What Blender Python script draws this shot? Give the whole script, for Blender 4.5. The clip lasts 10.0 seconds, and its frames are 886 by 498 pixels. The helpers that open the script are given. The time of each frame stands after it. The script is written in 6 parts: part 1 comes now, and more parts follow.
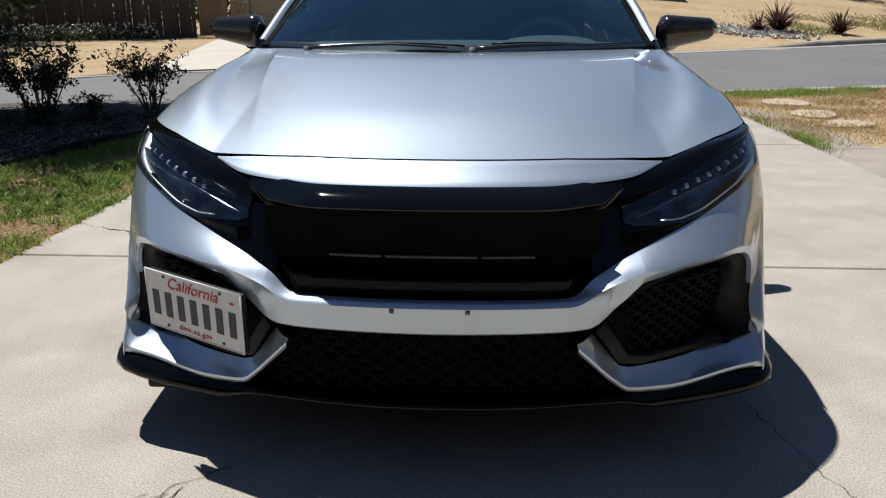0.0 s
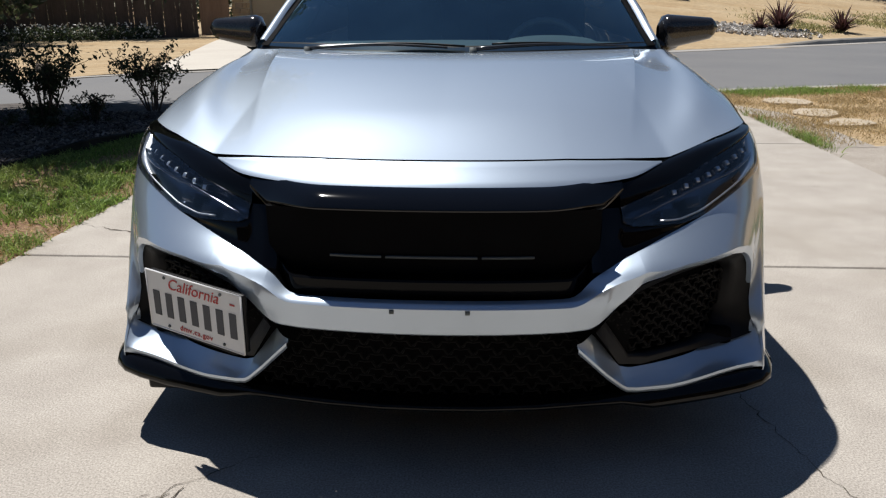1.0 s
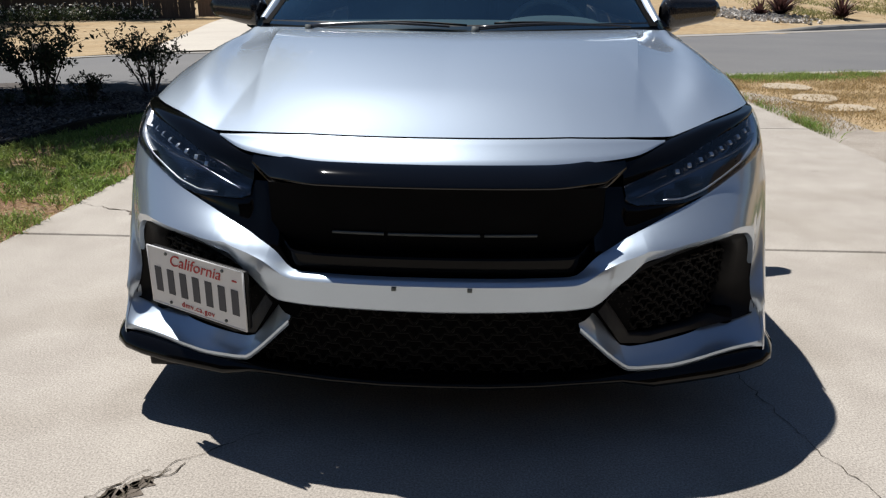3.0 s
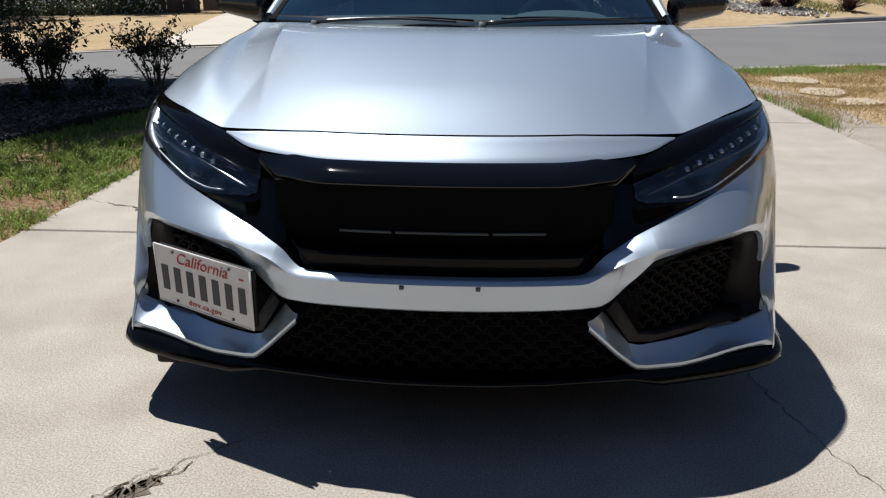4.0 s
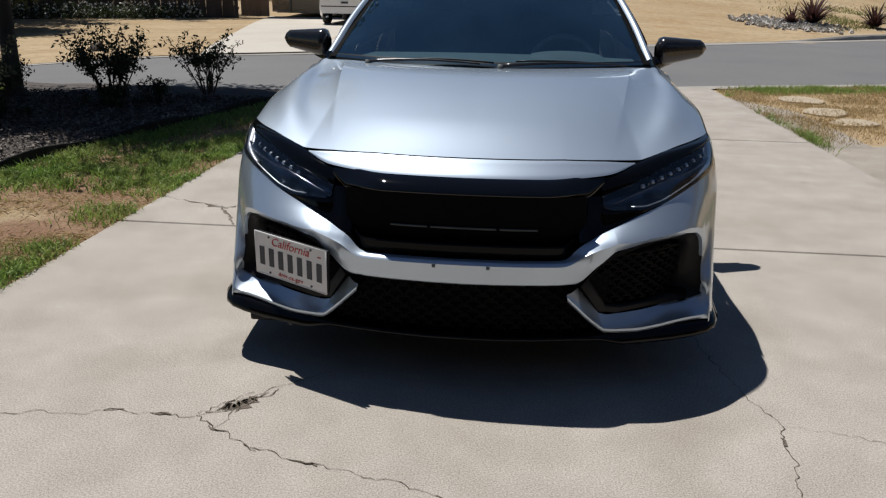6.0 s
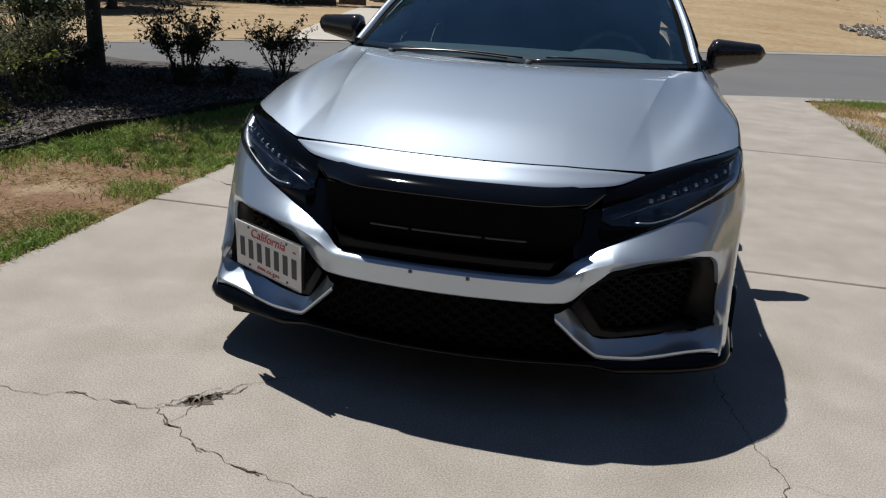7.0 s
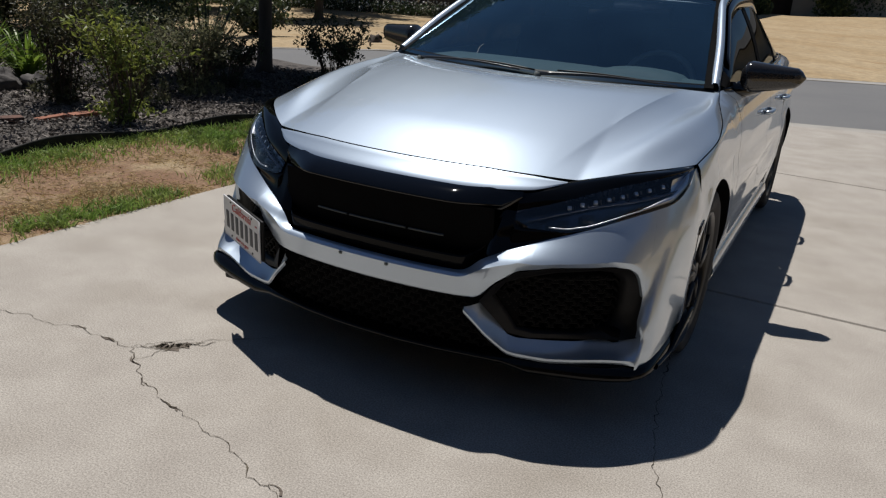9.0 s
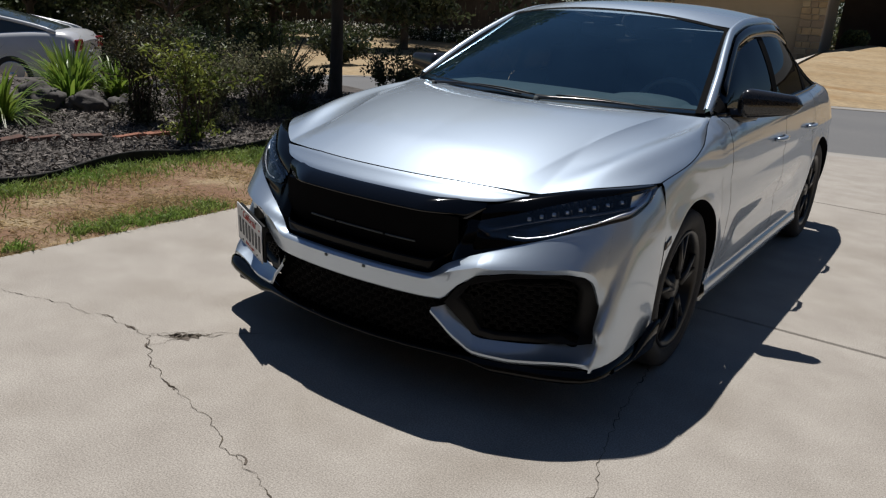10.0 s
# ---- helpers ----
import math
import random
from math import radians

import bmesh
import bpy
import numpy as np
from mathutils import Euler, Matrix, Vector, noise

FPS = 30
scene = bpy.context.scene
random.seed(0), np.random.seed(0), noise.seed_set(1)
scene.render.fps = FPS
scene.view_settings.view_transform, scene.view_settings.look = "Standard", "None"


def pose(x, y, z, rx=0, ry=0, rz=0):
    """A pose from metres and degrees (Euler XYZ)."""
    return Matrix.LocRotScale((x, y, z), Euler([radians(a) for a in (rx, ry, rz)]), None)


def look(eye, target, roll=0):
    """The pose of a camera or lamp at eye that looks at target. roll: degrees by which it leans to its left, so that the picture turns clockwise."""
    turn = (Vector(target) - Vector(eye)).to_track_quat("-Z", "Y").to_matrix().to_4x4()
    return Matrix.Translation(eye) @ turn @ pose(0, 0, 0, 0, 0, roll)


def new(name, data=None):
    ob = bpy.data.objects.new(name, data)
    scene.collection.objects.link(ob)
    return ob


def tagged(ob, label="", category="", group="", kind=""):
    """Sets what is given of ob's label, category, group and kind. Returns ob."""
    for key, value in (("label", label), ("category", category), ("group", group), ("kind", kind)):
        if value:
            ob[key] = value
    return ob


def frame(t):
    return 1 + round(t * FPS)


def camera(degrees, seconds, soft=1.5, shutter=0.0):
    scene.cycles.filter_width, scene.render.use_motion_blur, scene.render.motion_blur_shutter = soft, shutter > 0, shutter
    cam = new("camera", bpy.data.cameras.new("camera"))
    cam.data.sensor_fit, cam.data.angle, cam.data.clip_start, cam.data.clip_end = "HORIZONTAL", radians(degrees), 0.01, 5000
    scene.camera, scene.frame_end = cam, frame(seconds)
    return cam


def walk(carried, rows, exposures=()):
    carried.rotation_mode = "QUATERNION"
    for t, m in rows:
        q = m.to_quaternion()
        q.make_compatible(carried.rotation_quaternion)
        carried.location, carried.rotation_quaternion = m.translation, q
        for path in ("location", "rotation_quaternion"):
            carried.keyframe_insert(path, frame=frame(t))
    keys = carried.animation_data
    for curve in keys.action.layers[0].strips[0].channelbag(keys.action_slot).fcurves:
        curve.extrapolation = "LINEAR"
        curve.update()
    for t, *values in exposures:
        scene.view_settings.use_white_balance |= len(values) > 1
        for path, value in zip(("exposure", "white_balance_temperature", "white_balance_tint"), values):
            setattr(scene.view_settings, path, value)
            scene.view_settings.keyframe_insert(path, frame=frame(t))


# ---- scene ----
# ---------- camera ----------
cam = camera(58.85, 10.0, soft=1.25, shutter=0.0)
# seconds, x, y, z, heading, pitch, lean to the right
ROWS = [
    (0.0, 0.119, -1.626, 1.108, 3.122, -17.189, -0.000),
    (0.5, 0.108, -1.620, 1.106, 2.926, -16.723, -0.244),
    (1.0, 0.124, -1.627, 1.112, 3.272, -17.252, 0.130),
    (1.5, 0.120, -1.631, 1.111, 3.808, -17.480, 0.066),
    (2.0, 0.118, -1.632, 1.101, 3.188, -17.992, -0.375),
    (3.5, 0.108, -1.632, 1.096, 3.006, -18.471, -0.332),
    (4.0, 0.103, -1.618, 1.102, 3.390, -18.810, -0.187),
    (4.2, 0.095, -1.665, 1.116, 3.414, -18.953, -0.229),
    (4.3, 0.092, -1.787, 1.137, 3.287, -18.511, -0.302),
    (4.4, 0.092, -1.920, 1.160, 3.231, -18.064, -0.361),
    (4.5, 0.067, -2.243, 1.226, 2.366, -17.297, -0.673),
    (4.6, 0.051, -2.530, 1.280, 1.357, -16.481, -0.714),
    (5.0, 0.069, -2.474, 1.280, -0.056, -16.325, -0.049),
    (5.5, 0.092, -2.419, 1.291, 2.510, -17.770, 0.046),
    (7.0, 0.441, -2.067, 1.269, 11.823, -19.088, -3.301),
    (7.5, 0.658, -2.056, 1.256, 17.722, -18.891, -2.808),
    (8.0, 0.913, -2.057, 1.292, 21.477, -21.325, -4.364),
    (8.5, 1.097, -2.020, 1.292, 24.132, -20.143, -2.835),
    (9.0, 1.251, -1.972, 1.296, 26.278, -18.752, -4.606),
    (9.5, 1.464, -1.959, 1.328, 29.947, -16.945, -2.748),
    (10.0, 1.689, -1.981, 1.322, 33.006, -17.172, -4.467),
]
walk(cam, [(t, pose(x, y, z, 90 + p, 0, h) @ pose(0, 0, 0, 0, 0, -r)) for t, x, y, z, h, p, r in ROWS],
     exposures=[(0.0, 0.14), (4.2, 0.15), (4.6, 0.14), (5.0, 0.12), (5.7, -0.08), (7.0, -0.25), (10.0, -0.28)])

# ---------- light ----------
SUN_FROM = Vector((-0.32, 0.275, 1.0)).normalized()
world = bpy.data.worlds.new("sky")
scene.world = world
world.use_nodes = True
wn = world.node_tree.nodes
sky = wn.new("ShaderNodeTexSky")
sky.sky_type, sky.sun_disc = "NISHITA", False
sky.sun_elevation = math.asin(SUN_FROM.z)
sky.sun_rotation = math.atan2(SUN_FROM.x, SUN_FROM.y)
sky.air_density, sky.dust_density, sky.ozone_density, sky.altitude = 1.0, 0.0, 5.0, 300
world.node_tree.links.new(sky.outputs[0], wn["Background"].inputs[0])
wn["Background"].inputs[1].default_value = 0.048
sun = new("sun", bpy.data.lights.new("sun", "SUN"))
sun.data.energy, sun.data.angle, sun.data.color = 5.35, radians(0.53), (1.0, 0.965, 0.92)
sun.matrix_world = look(SUN_FROM * 60, (0, 0, 0))


# ---------- materials ----------
def rgb(c):
    return (c[0], c[1], c[2], 1.0)


def material(name, base, rough=0.5, metal=0.0, coat=0.0, vary=None, scale=8.0, detail=6.0, fine=0.0, fine_scale=120.0,
             bump=0.0, bump_scale=60.0, island=0.0, spec=0.5, coords="world", stretch=(1, 1, 1), spots=None, spot_scale=30.0, spot_at=(0.62, 0.68), leaf=0.0):
    """A surface with a base colour, broad variation towards vary, fine grain, spots and relief, at true size."""
    m = bpy.data.materials.new(name)
    m.use_nodes = True
    n, k = m.node_tree.nodes, m.node_tree.links
    b = n["Principled BSDF"]
    b.inputs["Roughness"].default_value = rough
    b.inputs["Metallic"].default_value = metal
    b.inputs["Coat Weight"].default_value = coat
    b.inputs["Coat Roughness"].default_value = 0.04
    b.inputs["Specular IOR Level"].default_value = spec
    if coords == "world":
        src = n.new("ShaderNodeNewGeometry").outputs["Position"]
    else:
        src = n.new("ShaderNodeTexCoord").outputs["Object"]
    mp = n.new("ShaderNodeMapping")
    mp.inputs["Scale"].default_value = stretch
    k.new(src, mp.inputs[0])
    src = mp.outputs[0]
    col = n.new("ShaderNodeRGB")
    col.outputs[0].default_value = rgb(base)
    out = col.outputs[0]

    def blend(fac, other, kind="MIX"):
        mx = n.new("ShaderNodeMix")
        mx.data_type, mx.blend_type = "RGBA", kind
        k.new(fac, mx.inputs[0])
        k.new(out, mx.inputs[6])
        if isinstance(other, tuple):
            mx.inputs[7].default_value = rgb(other)
        else:
            k.new(other, mx.inputs[7])
        return mx.outputs[2]

    if vary:
        t = n.new("ShaderNodeTexNoise")
        t.inputs["Scale"].default_value, t.inputs["Detail"].default_value, t.inputs["Roughness"].default_value = scale, detail, 0.6
        k.new(src, t.inputs["Vector"])
        r = n.new("ShaderNodeMapRange")
        r.inputs[1].default_value, r.inputs[2].default_value = 0.32, 0.68
        k.new(t.outputs[0], r.inputs[0])
        out = blend(r.outputs[0], vary)
    if spots:
        t = n.new("ShaderNodeTexNoise")
        t.inputs["Scale"].default_value, t.inputs["Detail"].default_value = spot_scale, 4.0
        k.new(src, t.inputs["Vector"])
        r = n.new("ShaderNodeMapRange")
        r.inputs[1].default_value, r.inputs[2].default_value = spot_at
        k.new(t.outputs[0], r.inputs[0])
        out = blend(r.outputs[0], spots)
    if fine:
        t = n.new("ShaderNodeTexNoise")
        t.inputs["Scale"].default_value, t.inputs["Detail"].default_value, t.inputs["Roughness"].default_value = fine_scale, 7.0, 0.72
        k.new(src, t.inputs["Vector"])
        r = n.new("ShaderNodeMapRange")
        r.inputs[1].default_value, r.inputs[2].default_value = 0.3, 0.7
        r.inputs[3].default_value, r.inputs[4].default_value = 1 - fine, 1 + fine
        k.new(t.outputs[0], r.inputs[0])
        one = n.new("ShaderNodeValue")
        one.outputs[0].default_value = 1.0
        out = blend(one.outputs[0], r.outputs[0], "MULTIPLY")
    if island:
        g = n.new("ShaderNodeNewGeometry")
        r = n.new("ShaderNodeMapRange")
        r.inputs[3].default_value, r.inputs[4].default_value = 1 - island, 1 + island
        k.new(g.outputs["Random Per Island"], r.inputs[0])
        one = n.new("ShaderNodeValue")
        one.outputs[0].default_value = 1.0
        out = blend(one.outputs[0], r.outputs[0], "MULTIPLY")
    k.new(out, b.inputs["Base Color"])
    if bump:
        t = n.new("ShaderNodeTexNoise")
        t.inputs["Scale"].default_value, t.inputs["Detail"].default_value = bump_scale, 5.0
        k.new(src, t.inputs["Vector"])
        u = n.new("ShaderNodeBump")
        u.inputs["Strength"].default_value, u.inputs["Distance"].default_value = bump, 0.01
        k.new(t.outputs[0], u.inputs["Height"])
        k.new(u.outputs[0], b.inputs["Normal"])
    if leaf:
        # light that passes through a thin blade
        thin, mix = n.new("ShaderNodeBsdfTranslucent"), n.new("ShaderNodeMixShader")
        mix.inputs[0].default_value = leaf
        k.new(out, thin.inputs[0])
        k.new(b.outputs[0], mix.inputs[1])
        k.new(thin.outputs[0], mix.inputs[2])
        k.new(mix.outputs[0], n["Material Output"].inputs[0])
    return m


def pane(name, tint, rough=0.0, ior=1.5, sheen=(1, 1, 1), dust_haze=0.0, haze_tint=(0.6, 0.6, 0.6)):
    """A thin pane: tinted see-through with a mirror's gloss that grows at the grazing angle, under a dusty film whose
    colour also stands in for hazy reflected sky.
    """
    m = bpy.data.materials.new(name)
    m.use_nodes = True
    n, k = m.node_tree.nodes, m.node_tree.links
    n.remove(n["Principled BSDF"])
    clear, gloss, mix, edge = n.new("ShaderNodeBsdfTransparent"), n.new("ShaderNodeBsdfGlossy"), n.new("ShaderNodeMixShader"), n.new("ShaderNodeLayerWeight")
    power, span = n.new("ShaderNodeMath"), n.new("ShaderNodeMapRange")
    clear.inputs[0].default_value = rgb(tint)
    gloss.inputs["Roughness"].default_value = rough
    gloss.inputs[0].default_value = rgb(sheen)
    edge.inputs[0].default_value = 0.5
    power.operation = "POWER"
    power.inputs[1].default_value = 5.0
    span.inputs[3].default_value = ((ior - 1) / (ior + 1)) ** 2
    k.new(edge.outputs["Facing"], power.inputs[0])
    k.new(power.outputs[0], span.inputs[0])
    k.new(span.outputs[0], mix.inputs[0])
    k.new(clear.outputs[0], mix.inputs[1])
    k.new(gloss.outputs[0], mix.inputs[2])
    out = mix.outputs[0]
    if dust_haze:
        # patchy diffuse film: a dusty veil, with sky reflection painted into its colour
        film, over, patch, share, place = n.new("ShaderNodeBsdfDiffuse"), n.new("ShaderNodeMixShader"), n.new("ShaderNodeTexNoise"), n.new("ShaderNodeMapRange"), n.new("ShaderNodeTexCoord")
        film.inputs[0].default_value = rgb(haze_tint)
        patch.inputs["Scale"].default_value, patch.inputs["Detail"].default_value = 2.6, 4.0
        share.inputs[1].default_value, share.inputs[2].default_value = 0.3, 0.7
        share.inputs[3].default_value, share.inputs[4].default_value = dust_haze * 0.55, dust_haze * 1.45
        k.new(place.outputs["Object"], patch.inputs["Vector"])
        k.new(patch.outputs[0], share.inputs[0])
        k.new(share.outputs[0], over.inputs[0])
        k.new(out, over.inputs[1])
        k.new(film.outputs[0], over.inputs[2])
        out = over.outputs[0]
    k.new(out, n["Material Output"].inputs[0])
    return m


CONCRETE = material("concrete", (0.330, 0.300, 0.266), 0.9, vary=(0.408, 0.376, 0.335), scale=3.2, detail=15, fine=0.55, fine_scale=185, bump=0.06, bump_scale=210,
                    spots=(0.278, 0.247, 0.209), spot_scale=2.0, spot_at=(0.50, 0.90), spec=0.2)
FAR_CONCRETE = material("pale_concrete", (0.47, 0.43, 0.375), 0.85, vary=(0.53, 0.495, 0.43), scale=0.5, fine=0.1, fine_scale=30, spec=0.3)
CRACK = material("crack_dirt", (0.045, 0.036, 0.028), 0.95, vary=(0.12, 0.10, 0.07), scale=25, bump=0.5)
PATCH = material("crumbled_concrete", (0.20, 0.17, 0.14), 0.95, vary=(0.09, 0.07, 0.055), scale=28, bump=0.8, bump_scale=90)
ASPHALT = material("asphalt", (0.125, 0.125, 0.128), 0.8, vary=(0.158, 0.156, 0.153), scale=0.35, fine=0.18, fine_scale=60, bump=0.2, stretch=(1, 1, 1))
GUTTER = material("gutter_concrete", (0.36, 0.34, 0.31), 0.85, vary=(0.28, 0.26, 0.23), scale=1.5, fine=0.15, fine_scale=60)
STRAW = material("dry_lawn", (0.315, 0.22, 0.113), 0.95, vary=(0.425, 0.33, 0.205), scale=0.55, fine=0.38, fine_scale=9, bump=0.4, bump_scale=25, stretch=(0.6, 1.6, 1),
                 spots=(0.30, 0.19, 0.085), spot_scale=1.1, spot_at=(0.54, 0.72))
SOIL = material("bare_soil", (0.17, 0.086, 0.05), 0.95, vary=(0.255, 0.17, 0.10), scale=2.2, detail=9, fine=0.45, fine_scale=55, bump=1.0, bump_scale=50,
                spots=(0.33, 0.25, 0.15), spot_scale=2.4, spot_at=(0.50, 0.66))
VERGE = material("dry_verge", (0.42, 0.30, 0.15), 0.95, vary=(0.36, 0.25, 0.14), scale=2.0, fine=0.3, fine_scale=40, bump=0.6, bump_scale=40)
GRAVEL = material("fine_gravel", (0.37, 0.33, 0.285), 0.95, vary=(0.29, 0.255, 0.215), scale=2.5, fine=0.35, fine_scale=90, bump=0.8, bump_scale=110)
MULCH = material("bark_mulch", (0.045, 0.038, 0.034), 0.95, vary=(0.12, 0.105, 0.095), scale=9, fine=0.4, fine_scale=60, bump=1.0, bump_scale=45)


def car_paint(name, base, sharp=0.25, broad=0.50, share=0.60):
    """Metallic paint: a sharp and a broad flake lobe under one clear coat."""
    m = material(name, base, sharp, metal=1.0, coat=1.0, fine=0.06, fine_scale=900, coords="object")
    n, k = m.node_tree.nodes, m.node_tree.links
    a = n["Principled BSDF"]
    b, mix = n.new("ShaderNodeBsdfPrincipled"), n.new("ShaderNodeMixShader")
    for q, v in (("Metallic", 0.54), ("Roughness", broad), ("Coat Weight", 1.0), ("Coat Roughness", 0.03), ("Coat IOR", 1.7)):
        b.inputs[q].default_value = v
    a.inputs["Coat IOR"].default_value = 1.7
    k.new(a.inputs["Base Color"].links[0].from_socket, b.inputs["Base Color"])
    mix.inputs[0].default_value = share
    k.new(a.outputs[0], mix.inputs[1])
    k.new(b.outputs[0], mix.inputs[2])
    k.new(mix.outputs[0], n["Material Output"].inputs[0])
    return m


SILVER = car_paint("silver_paint", (0.464, 0.546, 0.645))
GLOSS_BLACK = material("gloss_black", (0.0025, 0.0025, 0.003), 0.04, spec=0.55, coords="object")
EAR_BLACK = material("deep_gloss_black", (0.0018, 0.0018, 0.002), 0.06, spec=0.28, coords="object")
PIANO_BLACK = material("piano_black", (0.0022, 0.0022, 0.0025), 0.06, spec=0.26, coords="object")
GRILLE_BAR = material("grille_bar_black", (0.002, 0.002, 0.0022), 0.12, spec=0.12, coords="object")
DARK_PLASTIC = material("dark_plastic", (0.007, 0.007, 0.0075), 0.42, spec=0.2, vary=(0.010, 0.010, 0.011), scale=20, bump=0.05, bump_scale=400, coords="object")
FLAT_BLACK = material("flat_black", (0.0025, 0.0025, 0.003), 0.8, spec=0.06, vary=(0.004, 0.004, 0.0045), scale=14, coords="object")
CARBON = material("carbon_shell", (0.014, 0.014, 0.016), 0.15, spec=0.5, coat=0.4, vary=(0.026, 0.026, 0.028), scale=160, coords="object")
SMOKED_CHROME = material("smoked_chrome", (0.11, 0.125, 0.165), 0.13, metal=0.95, vary=(0.05, 0.058, 0.075), scale=25, coords="object")
MESH_BLACK = material("mesh_black", (0.0042, 0.004, 0.0039), 0.5, spec=0.09, vary=(0.007, 0.0067, 0.0064), scale=30, coords="object")
TYRE = material("tyre_rubber", (0.018, 0.018, 0.019), 0.8, vary=(0.03, 0.029, 0.028), scale=12, bump=0.15, bump_scale=150, coords="object")
REFLECTOR = material("bright_reflector", (0.78, 0.80, 0.84), 0.34, metal=1.0, vary=(0.60, 0.62, 0.67), scale=40, coords="object")
CHROME = material("chrome", (0.7, 0.7, 0.72), 0.12, metal=1.0, vary=(0.62, 0.62, 0.65), scale=30, coords="object")
RIM = material("black_rim", (0.008, 0.008, 0.009), 0.28, spec=0.35, vary=(0.014, 0.014, 0.015), scale=9, coords="object")
GREY_PLASTIC = material("grey_plastic", (0.10, 0.115, 0.115), 0.6, vary=(0.08, 0.09, 0.09), scale=10, bump=0.1, bump_scale=300, coords="object")
DASH = material("dash_plastic", (0.10, 0.15, 0.155), 0.7, vary=(0.08, 0.125, 0.13), scale=10, bump=0.1, bump_scale=300, coords="object")
SEAT_CLOTH = material("seat_cloth", (0.010, 0.010, 0.012), 0.9, spec=0.1, vary=(0.015, 0.015, 0.017), scale=20, bump=0.2, bump_scale=300, coords="object")
# windscreen: blue sheen and film colour paint a hazy sky reflection over dusty glass
TINTED = pane("tinted_glass", (0.62, 0.70, 0.73), ior=2.5, sheen=(0.62, 0.86, 1.0), dust_haze=0.019, haze_tint=(0.20, 0.48, 0.78))
SIDE_GLASS = pane("dark_side_glass", (0.012, 0.014, 0.017), ior=1.28, sheen=(0.45, 0.50, 0.56))
CLEAR = pane("clear_lens", (0.93, 0.94, 0.95), ior=1.75)


# ---------- mesh helpers ----------
def part(name, bm, mat, parent=None, label="", smooth=True, crease=0.0):
    """Links a bmesh as one mesh object, under a thing or a part."""
    me = bpy.data.meshes.new(name)
    bmesh.ops.recalc_face_normals(bm, faces=bm.faces)
    if crease:
        for e in bm.edges:
            if len(e.link_faces) == 2 and e.calc_face_angle(0.0) > radians(crease):
                e.smooth = False
    bm.to_mesh(me)
    bm.free()
    if smooth:
        for p in me.polygons:
            p.use_smooth = True
    me.materials.append(mat)
    ob = new(name, me)
    if parent:
        ob.parent = parent
    if label:
        ob["label"] = label
    return ob


def empty(name, m=None):
    ob = new(name)
    if m:
        ob.matrix_world = m
    return ob


def grid_bm(rows, bm=None, close=False):
    """A sheet of quads through rows of points."""
    bm = bm or bmesh.new()
    vs = [[bm.verts.new(p) for p in row] for row in rows]
    for a, b in zip(vs, vs[1:]):
        n = len(a)
        for i in range(n if close else n - 1):
            j = (i + 1) % n
            quad = [a[i], a[j], b[j], b[i]]
            if len({tuple(round(c, 6) for c in v.co) for v in quad}) == 4:
                bm.faces.new(quad)
            else:
                tri, seen = [], set()
                for v in quad:
                    key = tuple(round(c, 6) for c in v.co)
                    if key not in seen:
                        seen.add(key)
                        tri.append(v)
                if len(tri) == 3:
                    bm.faces.new(tri)
    return bm


def thicken(bm, t):
    """Gives a sheet a thickness t along its normals."""
    bmesh.ops.remove_doubles(bm, verts=bm.verts, dist=1e-5)
    bmesh.ops.recalc_face_normals(bm, faces=bm.faces)
    bmesh.ops.solidify(bm, geom=bm.faces[:], thickness=t)
    return bm


def box_bm(size, at=(0, 0, 0), bevel=0.0, bm=None, turn=None, segments=2):
    bm = bm or bmesh.new()
    m = Matrix.Translation(at) @ (turn.to_4x4() if turn else Matrix()) @ Matrix.Diagonal((*size, 1))
    made = bmesh.ops.create_cube(bm, size=1, matrix=m)["verts"]
    if bevel:
        edges = list({e for v in made for e in v.link_edges})
        bmesh.ops.bevel(bm, geom=edges, offset=bevel, segments=segments, affect="EDGES", profile=0.6)
    return bm


def tube_bm(path, radii, sides=8, bm=None, cap=True):
    """A round bar along a path of points, with a radius at each."""
    bm = bm or bmesh.new()
    pts = [Vector(p) for p in path]
    if not isinstance(radii, (list, tuple)):
        radii = [radii] * len(pts)
    rings, ref = [], Vector((0.3, 0.2, 1)).normalized()
    for i, p in enumerate(pts):
        d = (pts[min(i + 1, len(pts) - 1)] - pts[max(i - 1, 0)]).normalized()
        u = d.cross(ref)
        if u.length < 0.05:
            u = d.cross(Vector((1, 0, 0)))
        u.normalize()
        w = d.cross(u)
        rings.append([bm.verts.new(p + radii[i] * (math.cos(a) * u + math.sin(a) * w)) for a in (2 * math.pi * s / sides for s in range(sides))])
    for a, b in zip(rings, rings[1:]):
        for s in range(sides):
            bm.faces.new((a[s], a[(s + 1) % sides], b[(s + 1) % sides], b[s]))
    if cap:
        bm.faces.new(rings[0][::-1])
        bm.faces.new(rings[-1])
    return bm


def lathe_bm(profile, sides=40, axis="X", bm=None):
    """A ring turned about an axis from (distance along, radius) pairs."""
    rows = []
    for s in range(sides):
        a = 2 * math.pi * s / sides
        c, d = math.cos(a), math.sin(a)
        rows.append([(h, r * c, r * d) if axis == "X" else (r * c, r * d, h) for h, r in profile])
    rows.append(rows[0])
    bm = grid_bm(rows, bm)
    bmesh.ops.remove_doubles(bm, verts=bm.verts, dist=1e-5)
    return bm


def lerp_curve(pts):
    """A function through (x, y) pairs, straight between them."""
    xs, ys = [p[0] for p in pts], [p[1] for p in pts]
    return lambda v: float(np.interp(v, xs, ys))


